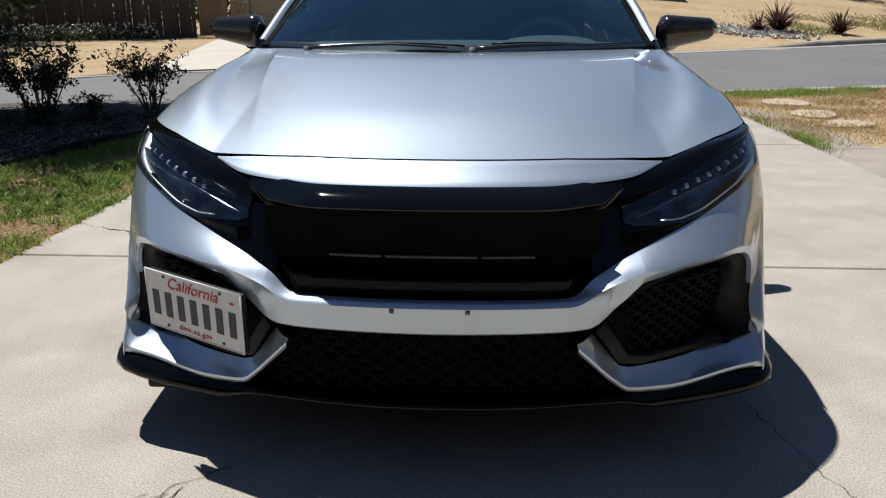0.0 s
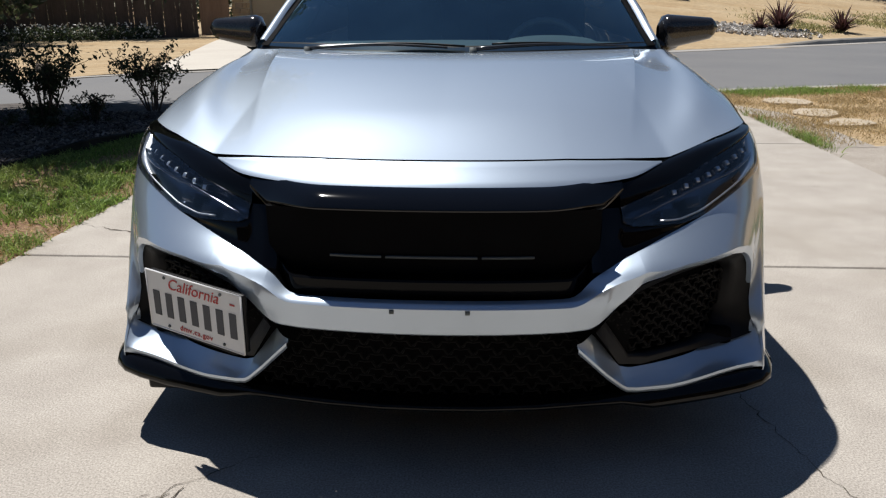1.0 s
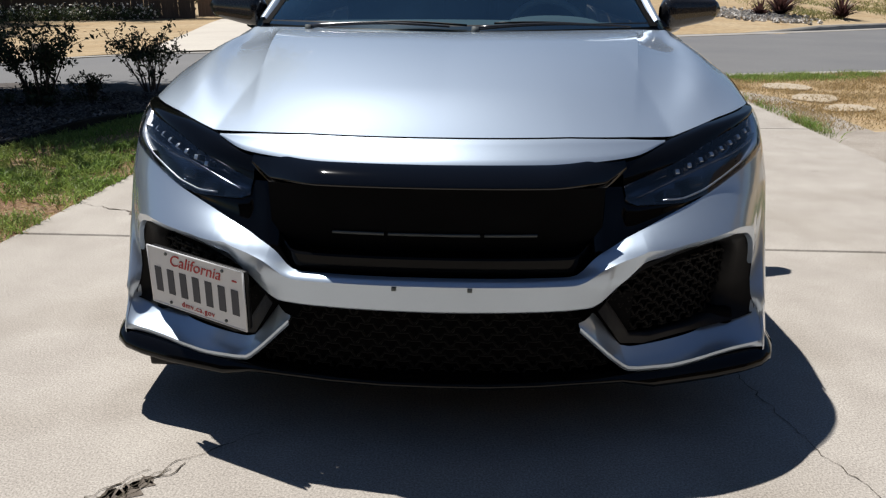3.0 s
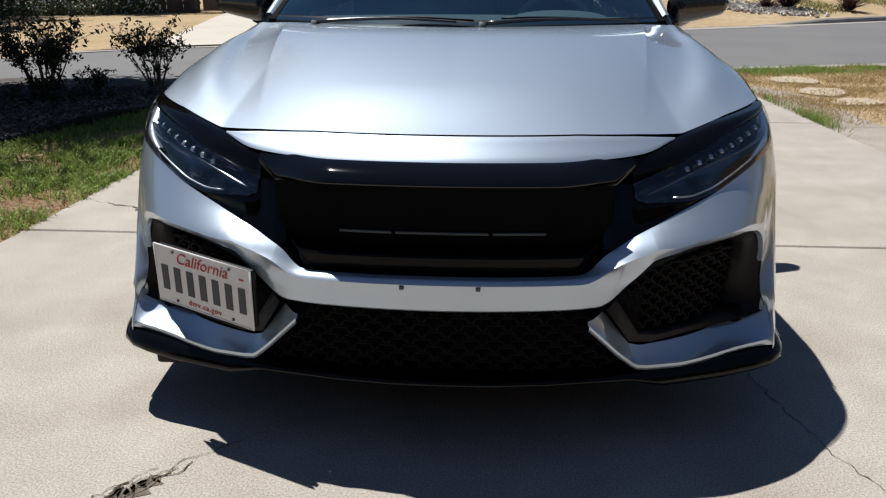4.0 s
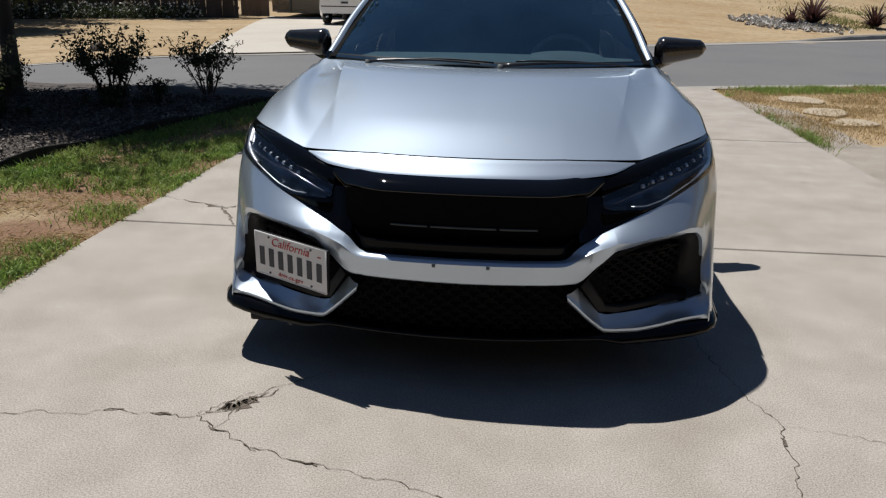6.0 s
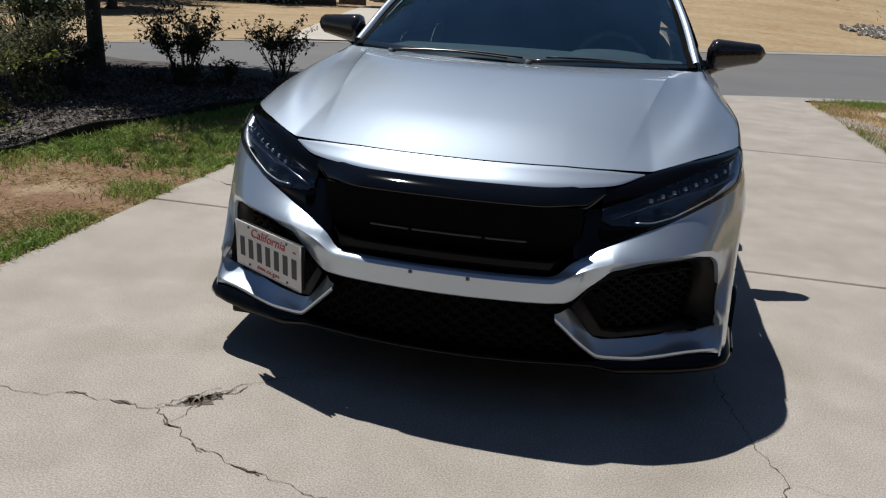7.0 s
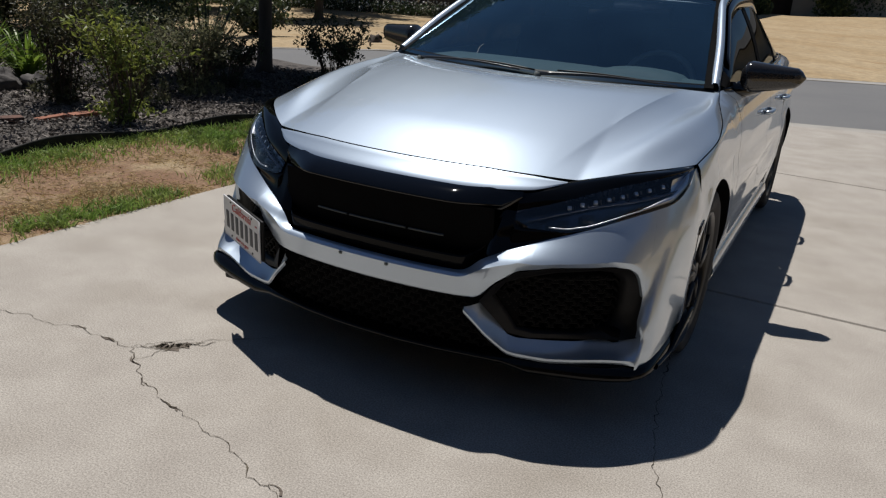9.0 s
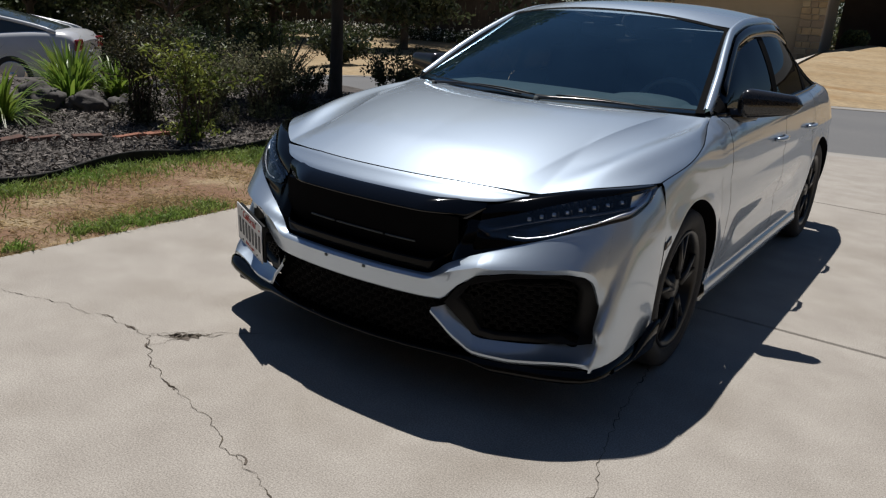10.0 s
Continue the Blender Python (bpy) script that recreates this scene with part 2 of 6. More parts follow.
def smooth_curve(pts):
    """A function through (x, y) pairs that bends smoothly (monotone cubic)."""
    xs, ys = [p[0] for p in pts], [p[1] for p in pts]
    n = len(xs)
    s = [(ys[i + 1] - ys[i]) / (xs[i + 1] - xs[i]) for i in range(n - 1)]
    t = [s[0]] + [0 if s[i - 1] * s[i] <= 0 else 2 * s[i - 1] * s[i] / (s[i - 1] + s[i]) for i in range(1, n - 1)] + [s[-1]]

    def at(v):
        if v <= xs[0]:
            return ys[0] + (v - xs[0]) * t[0]
        if v >= xs[-1]:
            return ys[-1] + (v - xs[-1]) * t[-1]
        i = max(j for j in range(n - 1) if xs[j] <= v)
        h = xs[i + 1] - xs[i]
        q = (v - xs[i]) / h
        return (ys[i] * (2 * q**3 - 3 * q**2 + 1) + ys[i + 1] * (3 * q**2 - 2 * q**3)
                + h * (t[i] * (q**3 - 2 * q**2 + q) + t[i + 1] * (q**3 - q**2)))
    return at


def step(a, b, v):
    q = min(max((v - a) / (b - a), 0.0), 1.0)
    return q * q * (3 - 2 * q)


# ---------- ground ----------
road_near = smooth_curve([(-60, -18), (-30, -4.5), (-12, 3.2), (-4.5, 6.75), (0.6, 8.45), (2.8, 9.4), (7.5, 11.0), (16, 15.5), (60, 44)])
road_far = smooth_curve([(-60, -9), (-30, 1.5), (-12, 7.6), (-5.6, 11.9), (-0.8, 14.8), (4.7, 18.6), (9.8, 22.0), (17.4, 28.0), (60, 70)])


def height(x, y):
    """The lie of the land: level round the drive, falling to the west along the road, rising behind it to the east."""
    z = 0.055 * min(x + 6.5, 0) * step(2, 7, y) * (1 - 0.85 * step(14, 25, y)) + 0.14 * max(min(x + 9.0, 0), -8) * step(2, 5, y) * step(14, 9, y)
    d = y - road_far(x)
    if d > 0:
        z += min(d, 17) * (0.062 * step(-4.6, -2.6, x) + 0.023 * step(-2, 4, x)) + 0.075 * min(max(d - 9, 0), 24) * step(2, 9, x)
    return max(z, -2.5) if d < 40 else z


def draped(lo, hi, x0, x1, nx, ny, lift, bm=None):
    """A sheet on the land between the curves lo(x) and hi(x)."""
    rows = []
    for i in range(nx + 1):
        x = x0 + (x1 - x0) * i / nx
        a, b = lo(x), hi(x)
        rows.append([(x, a + (b - a) * j / ny, height(x, a + (b - a) * j / ny) + lift) for j in range(ny + 1)])
    return grid_bm(rows, bm)


def structure(ob, label, category):
    return tagged(ob, label, category, kind="structure")


rows = []
for x in [-900, -400, -200, -100, -60] + list(range(-44, 45, 2)) + [60, 100, 200, 400, 900]:
    rows.append([(x, y, height(max(min(x, 60), -60), min(y, 60)) - 0.045) for y in [-900, -300, -100, -40, -20, -10] + list(range(-6, 62, 2)) + [80, 140, 300, 900]])
structure(part("ground", grid_bm(rows), VERGE), "dry tan grass and bare earth of the front yards", "ground")
structure(part("road", draped(road_near, road_far, -60, 60, 120, 8, -0.012), ASPHALT), "grey worn asphalt street between the yards", "road")

# ---------- the silver car ----------
# Lengths run back from the front beam (y = 0), heights from the ground, the middle is x = 0.
nose_y = smooth_curve([(0.10, 0.03), (0.20, 0.034), (0.30, 0.032), (0.40, 0.016), (0.455, 0.004), (0.472, 0.0), (0.484, 0.003), (0.50, 0.010), (0.53, 0.018), (0.56, 0.036), (0.60, 0.066), (0.65, 0.103), (0.70, 0.132), (0.712, 0.140), (0.75, 0.194), (0.765, 0.216), (0.79, 0.26), (0.84, 0.38)])
half_width = smooth_curve([(0.10, 0.870), (0.20, 0.880), (0.30, 0.888), (0.45, 0.895), (0.60, 0.895), (0.70, 0.88), (0.75, 0.865), (0.79, 0.848), (0.84, 0.82)])
CORNER, BEND = 0.66, 2.3


def shell(a, z, sink=0.0):
    """A point of the car's front skin: a runs from 0 in the middle to 1 where the side begins; sink moves it inwards."""
    def raw(a, z):
        b = min(abs(a), 1.0)
        n = BEND
        w = (1 - b**n) ** (1 / n)
        y = nose_y(z)
        return Vector((math.copysign(half_width(z) * b, a), y + (CORNER - y) * (1 - w), z))
    p = raw(a, z)
    if sink:
        a2 = a - 0.01 if a > 0 else a + 0.01
        du = (raw(a, z) - raw(a2, z)) * (1 if a > 0 else -1)
        dv = raw(a, z + 0.01) - raw(a, z - 0.01)
        n = du.cross(dv).normalized()
        if n.y > 0:
            n = -n
        p = p - n * sink
    return p


def spread(a0, a1, n):
    """Steps from a0 to a1 that crowd where the skin turns to the side."""
    def angle(a):
        s = 1 if a >= 0 else -1
        return s * math.asin(min(abs(a), 1) ** (BEND / 2))
    out = []
    for i in range(n + 1):
        t = angle(a0) + (angle(a1) - angle(a0)) * i / n
        out.append(math.copysign(abs(math.sin(t)) ** (2 / BEND), t))
    return out


def strip(a0, a1, low, high, n=40, m=6, sink=lambda a, v: 0.0, extra=()):
    """A panel of the front skin between the curves low(a) and high(a)."""
    steps = sorted(set(spread(a0, a1, n)) | {e for e in extra if a0 < e < a1})
    return grid_bm([[shell(a, low(abs(a)) + (high(abs(a)) - low(abs(a))) * j / m, sink(abs(a), j / m)) for j in range(m + 1)] for a in steps])


def softened(curve, w):
    """The curve with its corners rounded over the width w to each side."""
    def at(v):
        h = max(0.0, min(w, v, 1 - v))
        return sum(curve(v + h * k / 4) * (5 - abs(k)) for k in range(-4, 5)) / 25
    return at


SEAM = lerp_curve([(0, 0.7643), (0.36, 0.7643), (0.52, 0.7593), (0.634, 0.752)])
BLACK_TOP = smooth_curve([(0, 0.716), (0.352, 0.719), (0.447, 0.722), (0.528, 0.727), (0.634, 0.750)])
BROW_TOP = lerp_curve([(0, 0.716), (0.352, 0.719), (0.447, 0.722), (0.528, 0.727), (0.634, 0.750), (0.78, 0.777), (0.90, 0.789), (0.998, 0.795)])
WING_TOP = softened(lerp_curve([(0, 0.484), (0.352, 0.484), (0.37, 0.487), (0.394, 0.502), (0.431, 0.533), (0.492, 0.561), (0.62, 0.602), (0.727, 0.632), (0.83, 0.666), (0.91, 0.690),
                       (0.95, 0.700), (0.985, 0.735), (1.0, 0.785)]), 0.022)
WING_LOW = softened(lerp_curve([(0, 0.387), (0.347, 0.390), (0.41, 0.394), (0.432, 0.405), (0.477, 0.455), (0.539, 0.502), (0.652, 0.522), (0.813, 0.529), (0.86, 0.520), (0.885, 0.500), (0.900, 0.465), (0.906, 0.40)]), 0.010)
LENS_TOP = smooth_curve([(0.49, 0.663), (0.62, 0.700), (0.775, 0.744), (0.92, 0.774), (0.998, 0.787)])
LENS_LOW = lerp_curve([(0.49, 0.632), (0.52, 0.622), (0.655, 0.619), (0.727, 0.632), (0.83, 0.666), (0.91, 0.690), (0.95, 0.700), (0.985, 0.735), (0.998, 0.780)])
FANG_TOP = lerp_curve([(0.378, 0.362), (0.428, 0.368), (0.528, 0.268), (0.56, 0.259), (0.772, 0.258), (0.86, 0.272), (0.89, 0.294), (0.906, 0.330)])
FANG_LOW = lerp_curve([(0.378, 0.360), (0.520, 0.228), (0.55, 0.222), (0.65, 0.220), (0.744, 0.225), (0.906, 0.242)])

lip_plan = [(0, 0.030), (0.12, 0.035), (0.25, 0.052), (0.36, 0.076), (0.46, 0.102), (0.54, 0.124), (0.62, 0.148), (0.70, 0.175), (0.78, 0.200), (0.830, 0.222), (0.862, 0.252), (0.880, 0.300), (0.890, 0.40), (0.898, 0.50), (0.903, 0.585), (0.907, 0.64)]
lip_low = lerp_curve([(0, 0.190), (0.40, 0.186), (0.47, 0.182), (0.53, 0.163), (0.70, 0.166), (0.80, 0.176), (0.85, 0.184), (0.87, 0.19), (0.91, 0.19)])
lip_rise = lerp_curve([(0, 0.020), (0.46, 0.022), (0.54, 0.040), (0.80, 0.038), (0.85, 0.032), (0.87, 0.032), (0.888, 0.036), (0.898, 0.055), (0.905, 0.075)])
lip_y = lerp_curve(lip_plan)
lip_x = lerp_curve([(y, x) for x, y in lip_plan])


def lip_at(a, z, inset=0.012):
    """A point just inside the front lip's outline, at a and height z."""
    b = min(abs(a), 1.0)
    if b < 0.94:
        x = 0.900 * b
        y = lip_y(x) + inset
    else:
        y = lip_y(0.846) + (0.655 - lip_y(0.846)) * (b - 0.94) / 0.06
        x = lip_x(y) - inset * 0.8
        y += inset * max(0.0, 1 - (b - 0.94) / 0.03)
    return Vector((math.copysign(x, a), y, z))


def corner_point(s, a, z):
    """The bumper's corner skin, which sweeps out to the lip near the ground."""
    start = 0.42 + 0.26 * min(1.0, max(0.0, (a - 0.906) / 0.06))
    a += 0.024 * max(0.0, (1 - a) / 0.094) * step(0.345, 0.295, z)
    return shell(s * a, z).lerp(lip_at(s * a, z, 0.020), step(start, 0.215, z))


car = tagged(empty("silver_car"), "silver four-door hatchback car with gloss black grille and black mirrors", "car")

# front bumper: strip under the bonnet, beam with its two wings, and the two corners
def nose_push(a):
    """How far the nose's middle stands out before its corners, from 1 to 0."""
    return max(0.0, 1 - (a / 0.634) ** 2)


rows = []
for a in spread(-0.630, 0.630, 60):
    row = []
    for j in range(9):
        v = j / 8
        q = shell(a, BLACK_TOP(abs(a)) + (SEAM(abs(a)) - BLACK_TOP(abs(a))) * v, 0.0015 * abs(2 * v - 1) ** 14)
        row.append(q + Vector((0, -0.045, 0.002 * v)) * nose_push(a))
    rows.append(row)
bumper = part("front_bumper", grid_bm(rows), SILVER, car, "silver painted bumper skin")
# the beam: a face that looks down to the ground, a crease, and a face that looks up and widens into the wings
CREASE_AT = softened(lerp_curve([(0, 0.80), (0.36, 0.80), (0.43, 0.74), (0.483, 0.58), (0.536, 0.38), (0.59, 0.19), (0.66, 0.13), (0.906, 0.12)]), 0.045)
CREASE_OUT = smooth_curve([(0, 0.004), (0.36, 0.005), (0.45, 0.013), (0.55, 0.021), (0.70, 0.021), (0.82, 0.014), (0.88, 0.005), (0.906, 0.0)])
rows = []
for a in sorted(set(spread(-0.906, 0.906, 130)) | {k * e for k in (1, -1) for e in (0.352, 0.394, 0.41, 0.431, 0.457, 0.483, 0.51, 0.536, 0.557, 0.578, 0.813, 0.885)}):
    b = abs(a)
    lo, hi, vc, out = WING_LOW(b), WING_TOP(b), CREASE_AT(b), CREASE_OUT(b)
    row = [shell(a, lo + (hi - lo) * vc * q, 0.012 * max(0.0, 1 - q / 0.12) ** 2 - out * q) for q in (0, 0.06, 0.12, 0.35, 0.65, 0.93)]
    row += [shell(a, lo + (hi - lo) * (vc + (1 - vc) * q), -out * (1 - q) ** 1.15 + 0.019 * q * step(0.74, 0.40, b)) for q in (0, 0.06, 0.15, 0.28, 0.42, 0.57, 0.72, 0.86, 0.95, 1)]
    rows.append(row)
part("bumper_beam", grid_bm(rows), SILVER, bumper, crease=24)
for s in (1, -1):
    # corner skin: sweeps forward to the lip below the fog opening
    rows = []
    for a in spread(0.906, 1.0, 22):
        rows.append([corner_point(s, a, 0.214 + (WING_TOP(a) - 0.214) * (j / 24) ** 1.15) for j in range(25)])
    part("bumper_corner", grid_bm(rows), SILVER, bumper)
    # ledge under the fog opening, from its sunk lower edge out to the lip; its outer end closes on the corner's crease
    rows = []
    for a in sorted(spread(0.379, 0.93, 46) + [0.428, 0.528, 0.55]):
        top = shell(s * a, FANG_TOP(a), 0.045 * step(0.378, 0.46, a) * step(0.905, 0.80, a))
        zl = FANG_LOW(a)
        low = shell(s * a, zl, -0.012).lerp(lip_at(s * a, zl, 0.010 + 0.024 * step(0.62, 0.86, a)), step(0.44, 0.55, a))
        join = step(0.86, 0.93, a)
        row = [low + Vector((0, 0.006, -0.016)), low + Vector((0, 0.0005, -0.008)), low]
        row += [low.lerp(top, q) + Vector((0, 0, -0.006 * math.sin(math.pi * q))) for q in (0.08, 0.25, 0.45, 0.65, 0.85, 1.0)]
        rows.append([p.lerp(corner_point(s, 0.906, p.z), join) for p in row])
    part("bumper_fang", grid_bm(rows), SILVER, bumper, crease=25)

# grille, its gloss black band and brows
# the band is a shelf that juts out over the grille and runs back into the brows
BAND = [(0.103, 0.7175), (0.096, 0.7160), (0.082, 0.7110), (0.067, 0.7040), (0.054, 0.6960), (0.0455, 0.6885), (0.041, 0.6830), (0.0405, 0.6795), (0.0435, 0.6775), (0.070, 0.6770), (0.100, 0.6670)]
rows = []
for a in spread(-0.50, 0.50, 160):
    b = abs(a)
    k, low, back = step(0.515, 0.28, b), 0.660 + 0.6 * max(0.0, b - 0.44), shell(a, 0.70).y - shell(0, 0.70).y
    row = []
    for y, z in BAND:
        q = shell(a, low + (BROW_TOP(b) + 0.001 - low) * (z - 0.667) / 0.0505, -0.003)
        row.append(Vector((q.x, q.y + (y + back - q.y) * k, q.z + (z - q.z) * k * 0.5)))
    rows.append(row)
part("grille_band", grid_bm(rows), GLOSS_BLACK, car, "gloss black bonnet-edge garnish")
part("grille_surround", strip(-0.74, 0.74, WING_TOP, lambda a: 0.664 if a < 0.49 else LENS_LOW(a) + 0.002, 170, 18,
                              lambda a, v: 0.005 + 0.018 * step(0.74, 0.40, a) * (1 - step(0.15, 0.95, v)) + 0.085 * (1 - step(0.34, 0.45, a)) * step(0.0, 0.05, v)), EAR_BLACK, car, "gloss black grille surround")
# the closed grille stands upright: dull mesh above, a gloss bar below
rows, bar = [], []
for i in range(101):
    a = -0.43 + 0.86 * i / 100
    f = shell(a, 0.60, 0.0)
    lowest = WING_TOP(abs(a))
    rows.append([Vector((f.x, f.y + 0.012 - 0.010 * q, lowest + 0.035 + (0.672 - lowest - 0.035) * q)) for q in (0, 0.25, 0.5, 0.75, 1)])
    out = step(0.43, 0.35, abs(a))
    bar.append([Vector((f.x, f.y + 0.020 + (dy - 0.020) * out, lowest + dz)) for dy, dz in ((0.020, -0.010), (-0.030, -0.010), (-0.036, 0.004), (-0.041, 0.034), (-0.036, 0.038), (0.014, 0.039))])
grille = part("grille_panel", grid_bm(rows), FLAT_BLACK, car, "black closed grille")
part("grille_bar", grid_bm(bar), GRILLE_BAR, grille, "gloss black lower bar", crease=25)
for x0, x1 in ((-0.235, -0.115), (-0.105, 0.105), (0.115, 0.235)):
    rows = []
    for i in range(9):
        a = (x0 + (x1 - x0) * i / 8) / 0.895
        rows.append([shell(a, 0.60, 0.0) + Vector((0, 0.012 - dy, dz - 0.04)) for dz, dy in ((0, 0), (0, 0.010), (0.005, 0.010), (0.005, 0))])
    part("grille_slit", grid_bm(rows, close=True), GREY_PLASTIC, grille, "thin grey mesh slit")
for s in (1, -1):
    part("headlight_brow", grid_bm([[shell(s * a, LENS_TOP(a) + (BROW_TOP(a) - LENS_TOP(a)) * j / 4, -0.002 + 0.005 * (2 * j / 4 - 1) ** 6) for j in range(5)] + [shell(s * a, BROW_TOP(a) + 0.010, 0.016)] for a in spread(0.49, 0.998, 36)]), EAR_BLACK, car)
    lamp = part("headlight", grid_bm([[shell(s * a, LENS_LOW(a) + (LENS_TOP(a) - LENS_LOW(a)) * j / 8, 0.055 * min(1.0, 7 * min(j / 8, 1 - j / 8)) * step(0.998, 0.97, a) * step(0.49, 0.52, a))
                                       for j in range(9)] for a in spread(0.49, 0.998, 30)]), SMOKED_CHROME, car, "smoked LED headlight with dark housing")
    part("lens", grid_bm([[shell(s * a, LENS_LOW(a) + (LENS_TOP(a) - LENS_LOW(a)) * j / 6, -0.001 - 0.004 * math.sin(math.pi * j / 6)) for j in range(7)] for a in spread(0.49, 0.998, 30)]), CLEAR, lamp, "clear lens")
    # bright running-light strip along the lower outer edge, turning up at the wing
    rows = []
    for a in spread(0.87, 0.992, 20):
        z0 = LENS_LOW(a) + 0.010
        k = 0.25 + 0.6 * step(0.87, 0.95, a)
        rows.append([shell(s * a, z0 + dz * k, 0.030 - dy) for dz, dy in ((-0.002, 0), (-0.001, 0.022), (0.012, 0.025), (0.022, 0.014), (0.026, 0))])
    part("running_light", grid_bm(rows), REFLECTOR, lamp, "bright running-light strip")
    part("corner_reflector", grid_bm([[shell(s * a, LENS_LOW(a) + (LENS_TOP(a) - LENS_LOW(a)) * (0.12 + 0.76 * j / 6), 0.014 + 0.010 * math.sin(math.pi * j / 6)) for j in range(7)] for a in spread(0.955, 0.992, 8)]), REFLECTOR, lamp, "bright outer reflector")
    part("lower_trim", tube_bm([shell(s * a, LENS_LOW(a) + 0.011, 0.010) for a in spread(0.60, 0.955, 24)], 0.0026, 5), REFLECTOR, lamp, "thin bright trim line")
    # a bright-edged shelf with reflector cells below the brow
    rows = []
    for a in spread(0.53, 0.97, 16):
        z0 = LENS_TOP(a) - 0.030 - 0.012 * step(0.6, 0.9, a)
        rows.append([shell(s * a, z0 - 0.006, 0.040), shell(s * a, z0 - 0.006, 0.012), shell(s * a, z0, 0.010), shell(s * a, z0 + 0.002, 0.040)])
    part("reflector_shelf", grid_bm(rows), SMOKED_CHROME, lamp, "smoked chrome inner shelf")
    for i in range(8):
        a = 0.655 + 0.039 * i
        c = shell(s * a, LENS_TOP(a) - 0.021, 0.018)
        n = (shell(s * a, LENS_TOP(a) - 0.021, 0.0) - c).normalized()
        turn = n.to_track_quat("-Y", "Z").to_matrix()
        bm = box_bm((0.013, 0.012, 0.013), c, 0.003, turn=turn)
        cell = part("reflector_cell", bm, REFLECTOR, lamp)
        part("cell_divider", box_bm((0.005, 0.020, 0.014), c + turn @ Vector((0.013, 0, 0)), 0.001, turn=turn), DARK_PLASTIC, lamp)
    for a, w in ((0.56, 0.055), (0.64, 0.05), (0.72, 0.045)):
        z = (LENS_LOW(a) + LENS_TOP(a)) / 2 - 0.018
        c = shell(s * a, z, 0.034)
        n = (shell(s * a, z, 0.0) - c).normalized()
        turn = n.to_track_quat("-Y", "Z").to_matrix()
        part("projector_cell", box_bm((w, 0.02, 0.030), c, 0.006, turn=turn), SMOKED_CHROME, lamp)
        part("projector_lens", box_bm((w * 0.7, 0.006, 0.018), c - turn @ Vector((0, 0.012, 0)), 0.004, turn=turn), GLOSS_BLACK, lamp)

# fog openings: bezel, sunk honeycomb
FOG = [(0.427, 0.388), (0.477, 0.452), (0.539, 0.499), (0.652, 0.520), (0.813, 0.527), (0.862, 0.518), (0.888, 0.498), (0.899, 0.46), (0.902, 0.38), (0.898, 0.322), (0.885, 0.300), (0.862, 0.280), (0.772, 0.264), (0.60, 0.262), (0.528, 0.272)]


def inside(poly, x, y):
    hit, n = False, len(poly)
    for i in range(n):
        (x1, y1), (x2, y2) = poly[i], poly[(i + 1) % n]
        if (y1 > y) != (y2 > y) and x < (x2 - x1) * (y - y1) / (y2 - y1) + x1:
            hit = not hit
    return hit


def honeycomb(poly, pitch, rise, sink, s, bar=0.0028):
    """Sunk honeycomb of flat-topped cells inside an outline given in skin coordinates."""
    bm = bmesh.new()
    xs, zs = [p[0] for p in poly], [p[1] for p in poly]
    row, z = 0, min(zs)
    while z < max(zs) + rise:
        a = min(xs) + (pitch / 2 if row % 2 else 0)
        while a < max(xs) + pitch:
            pts = [(a - pitch / 2, z), (a - pitch * 0.28, z + rise * 0.5), (a + pitch * 0.28, z + rise * 0.5), (a + pitch / 2, z)]
            for (a1, z1), (a2, z2) in zip(pts, pts[1:]):
                if inside(poly, a1, z1) and inside(poly, a2, z2):
                    tube_bm([shell(s * a1, z1, sink), shell(s * (a1 + a2) / 2, (z1 + z2) / 2, sink - 0.004), shell(s * a2, z2, sink)], bar, 5, bm, cap=False)
            a += pitch
        row, z = row + 1, z + rise * 0.5
    return bm


for s in (1, -1):
    ca, cz = sum(p[0] for p in FOG) / len(FOG), sum(p[1] for p in FOG) / len(FOG)
    rings = []
    for k, sink in ((1.0, 0.004), (0.985, 0.012), (0.90, 0.030), (0.86, 0.046), (0.85, 0.085)):
        ring = []
        for a, z in FOG:
            q = shell(s * (ca + (a - ca) * k), cz + (z - cz) * k, max(sink, 0.046 * step(0.36, 0.28, z) * step(0.905, 0.80, a)))
            # the outer lower edge follows the flared corner
            ring.append(q.lerp(corner_point(s, 0.906, q.z) + Vector((0, sink, 0)), step(0.84, 0.90, a) * step(0.93, 0.99, k)))
        rings.append(ring)
    bezel = part("fog_bezel", grid_bm(rings, close=True), DARK_PLASTIC, car, "satin black fog-lamp bezel")
    inner = [(ca + (a - ca) * 0.85, cz + (z - cz) * 0.85) for a, z in FOG]
    part("mesh_grille", honeycomb(inner, 0.050, 0.030, 0.066, s, 0.0042), MESH_BLACK, bezel)
    bm = bmesh.new()
    bm.faces.new([bm.verts.new(shell(s * a, z, 0.086)) for a, z in inner])
    part("backing", bm, FLAT_BLACK, bezel, smooth=False)

# lower grille between the fangs
LOWER = [(-0.50, 0.205), (-0.515, 0.235), (-0.40, 0.345), (-0.37, 0.385), (0.37, 0.385), (0.40, 0.345), (0.515, 0.235), (0.50, 0.205)]
low_grille = part("lower_grille", strip(-0.56, 0.56, lambda a: 0.17, lambda a: 0.398, 40, 4, lambda a, v: 0.060), FLAT_BLACK, car, "black lower air intake")
part("mesh_grille", honeycomb(LOWER, 0.066, 0.036, 0.046, 1, 0.0032), MESH_BLACK, low_grille)
for x in (-0.085, 0.085):
    p = shell(x / 0.895, 0.458, -0.0055)
    part("bolt_plug", box_bm((0.011, 0.006, 0.009), p, 0.002), GREY_PLASTIC, bumper)


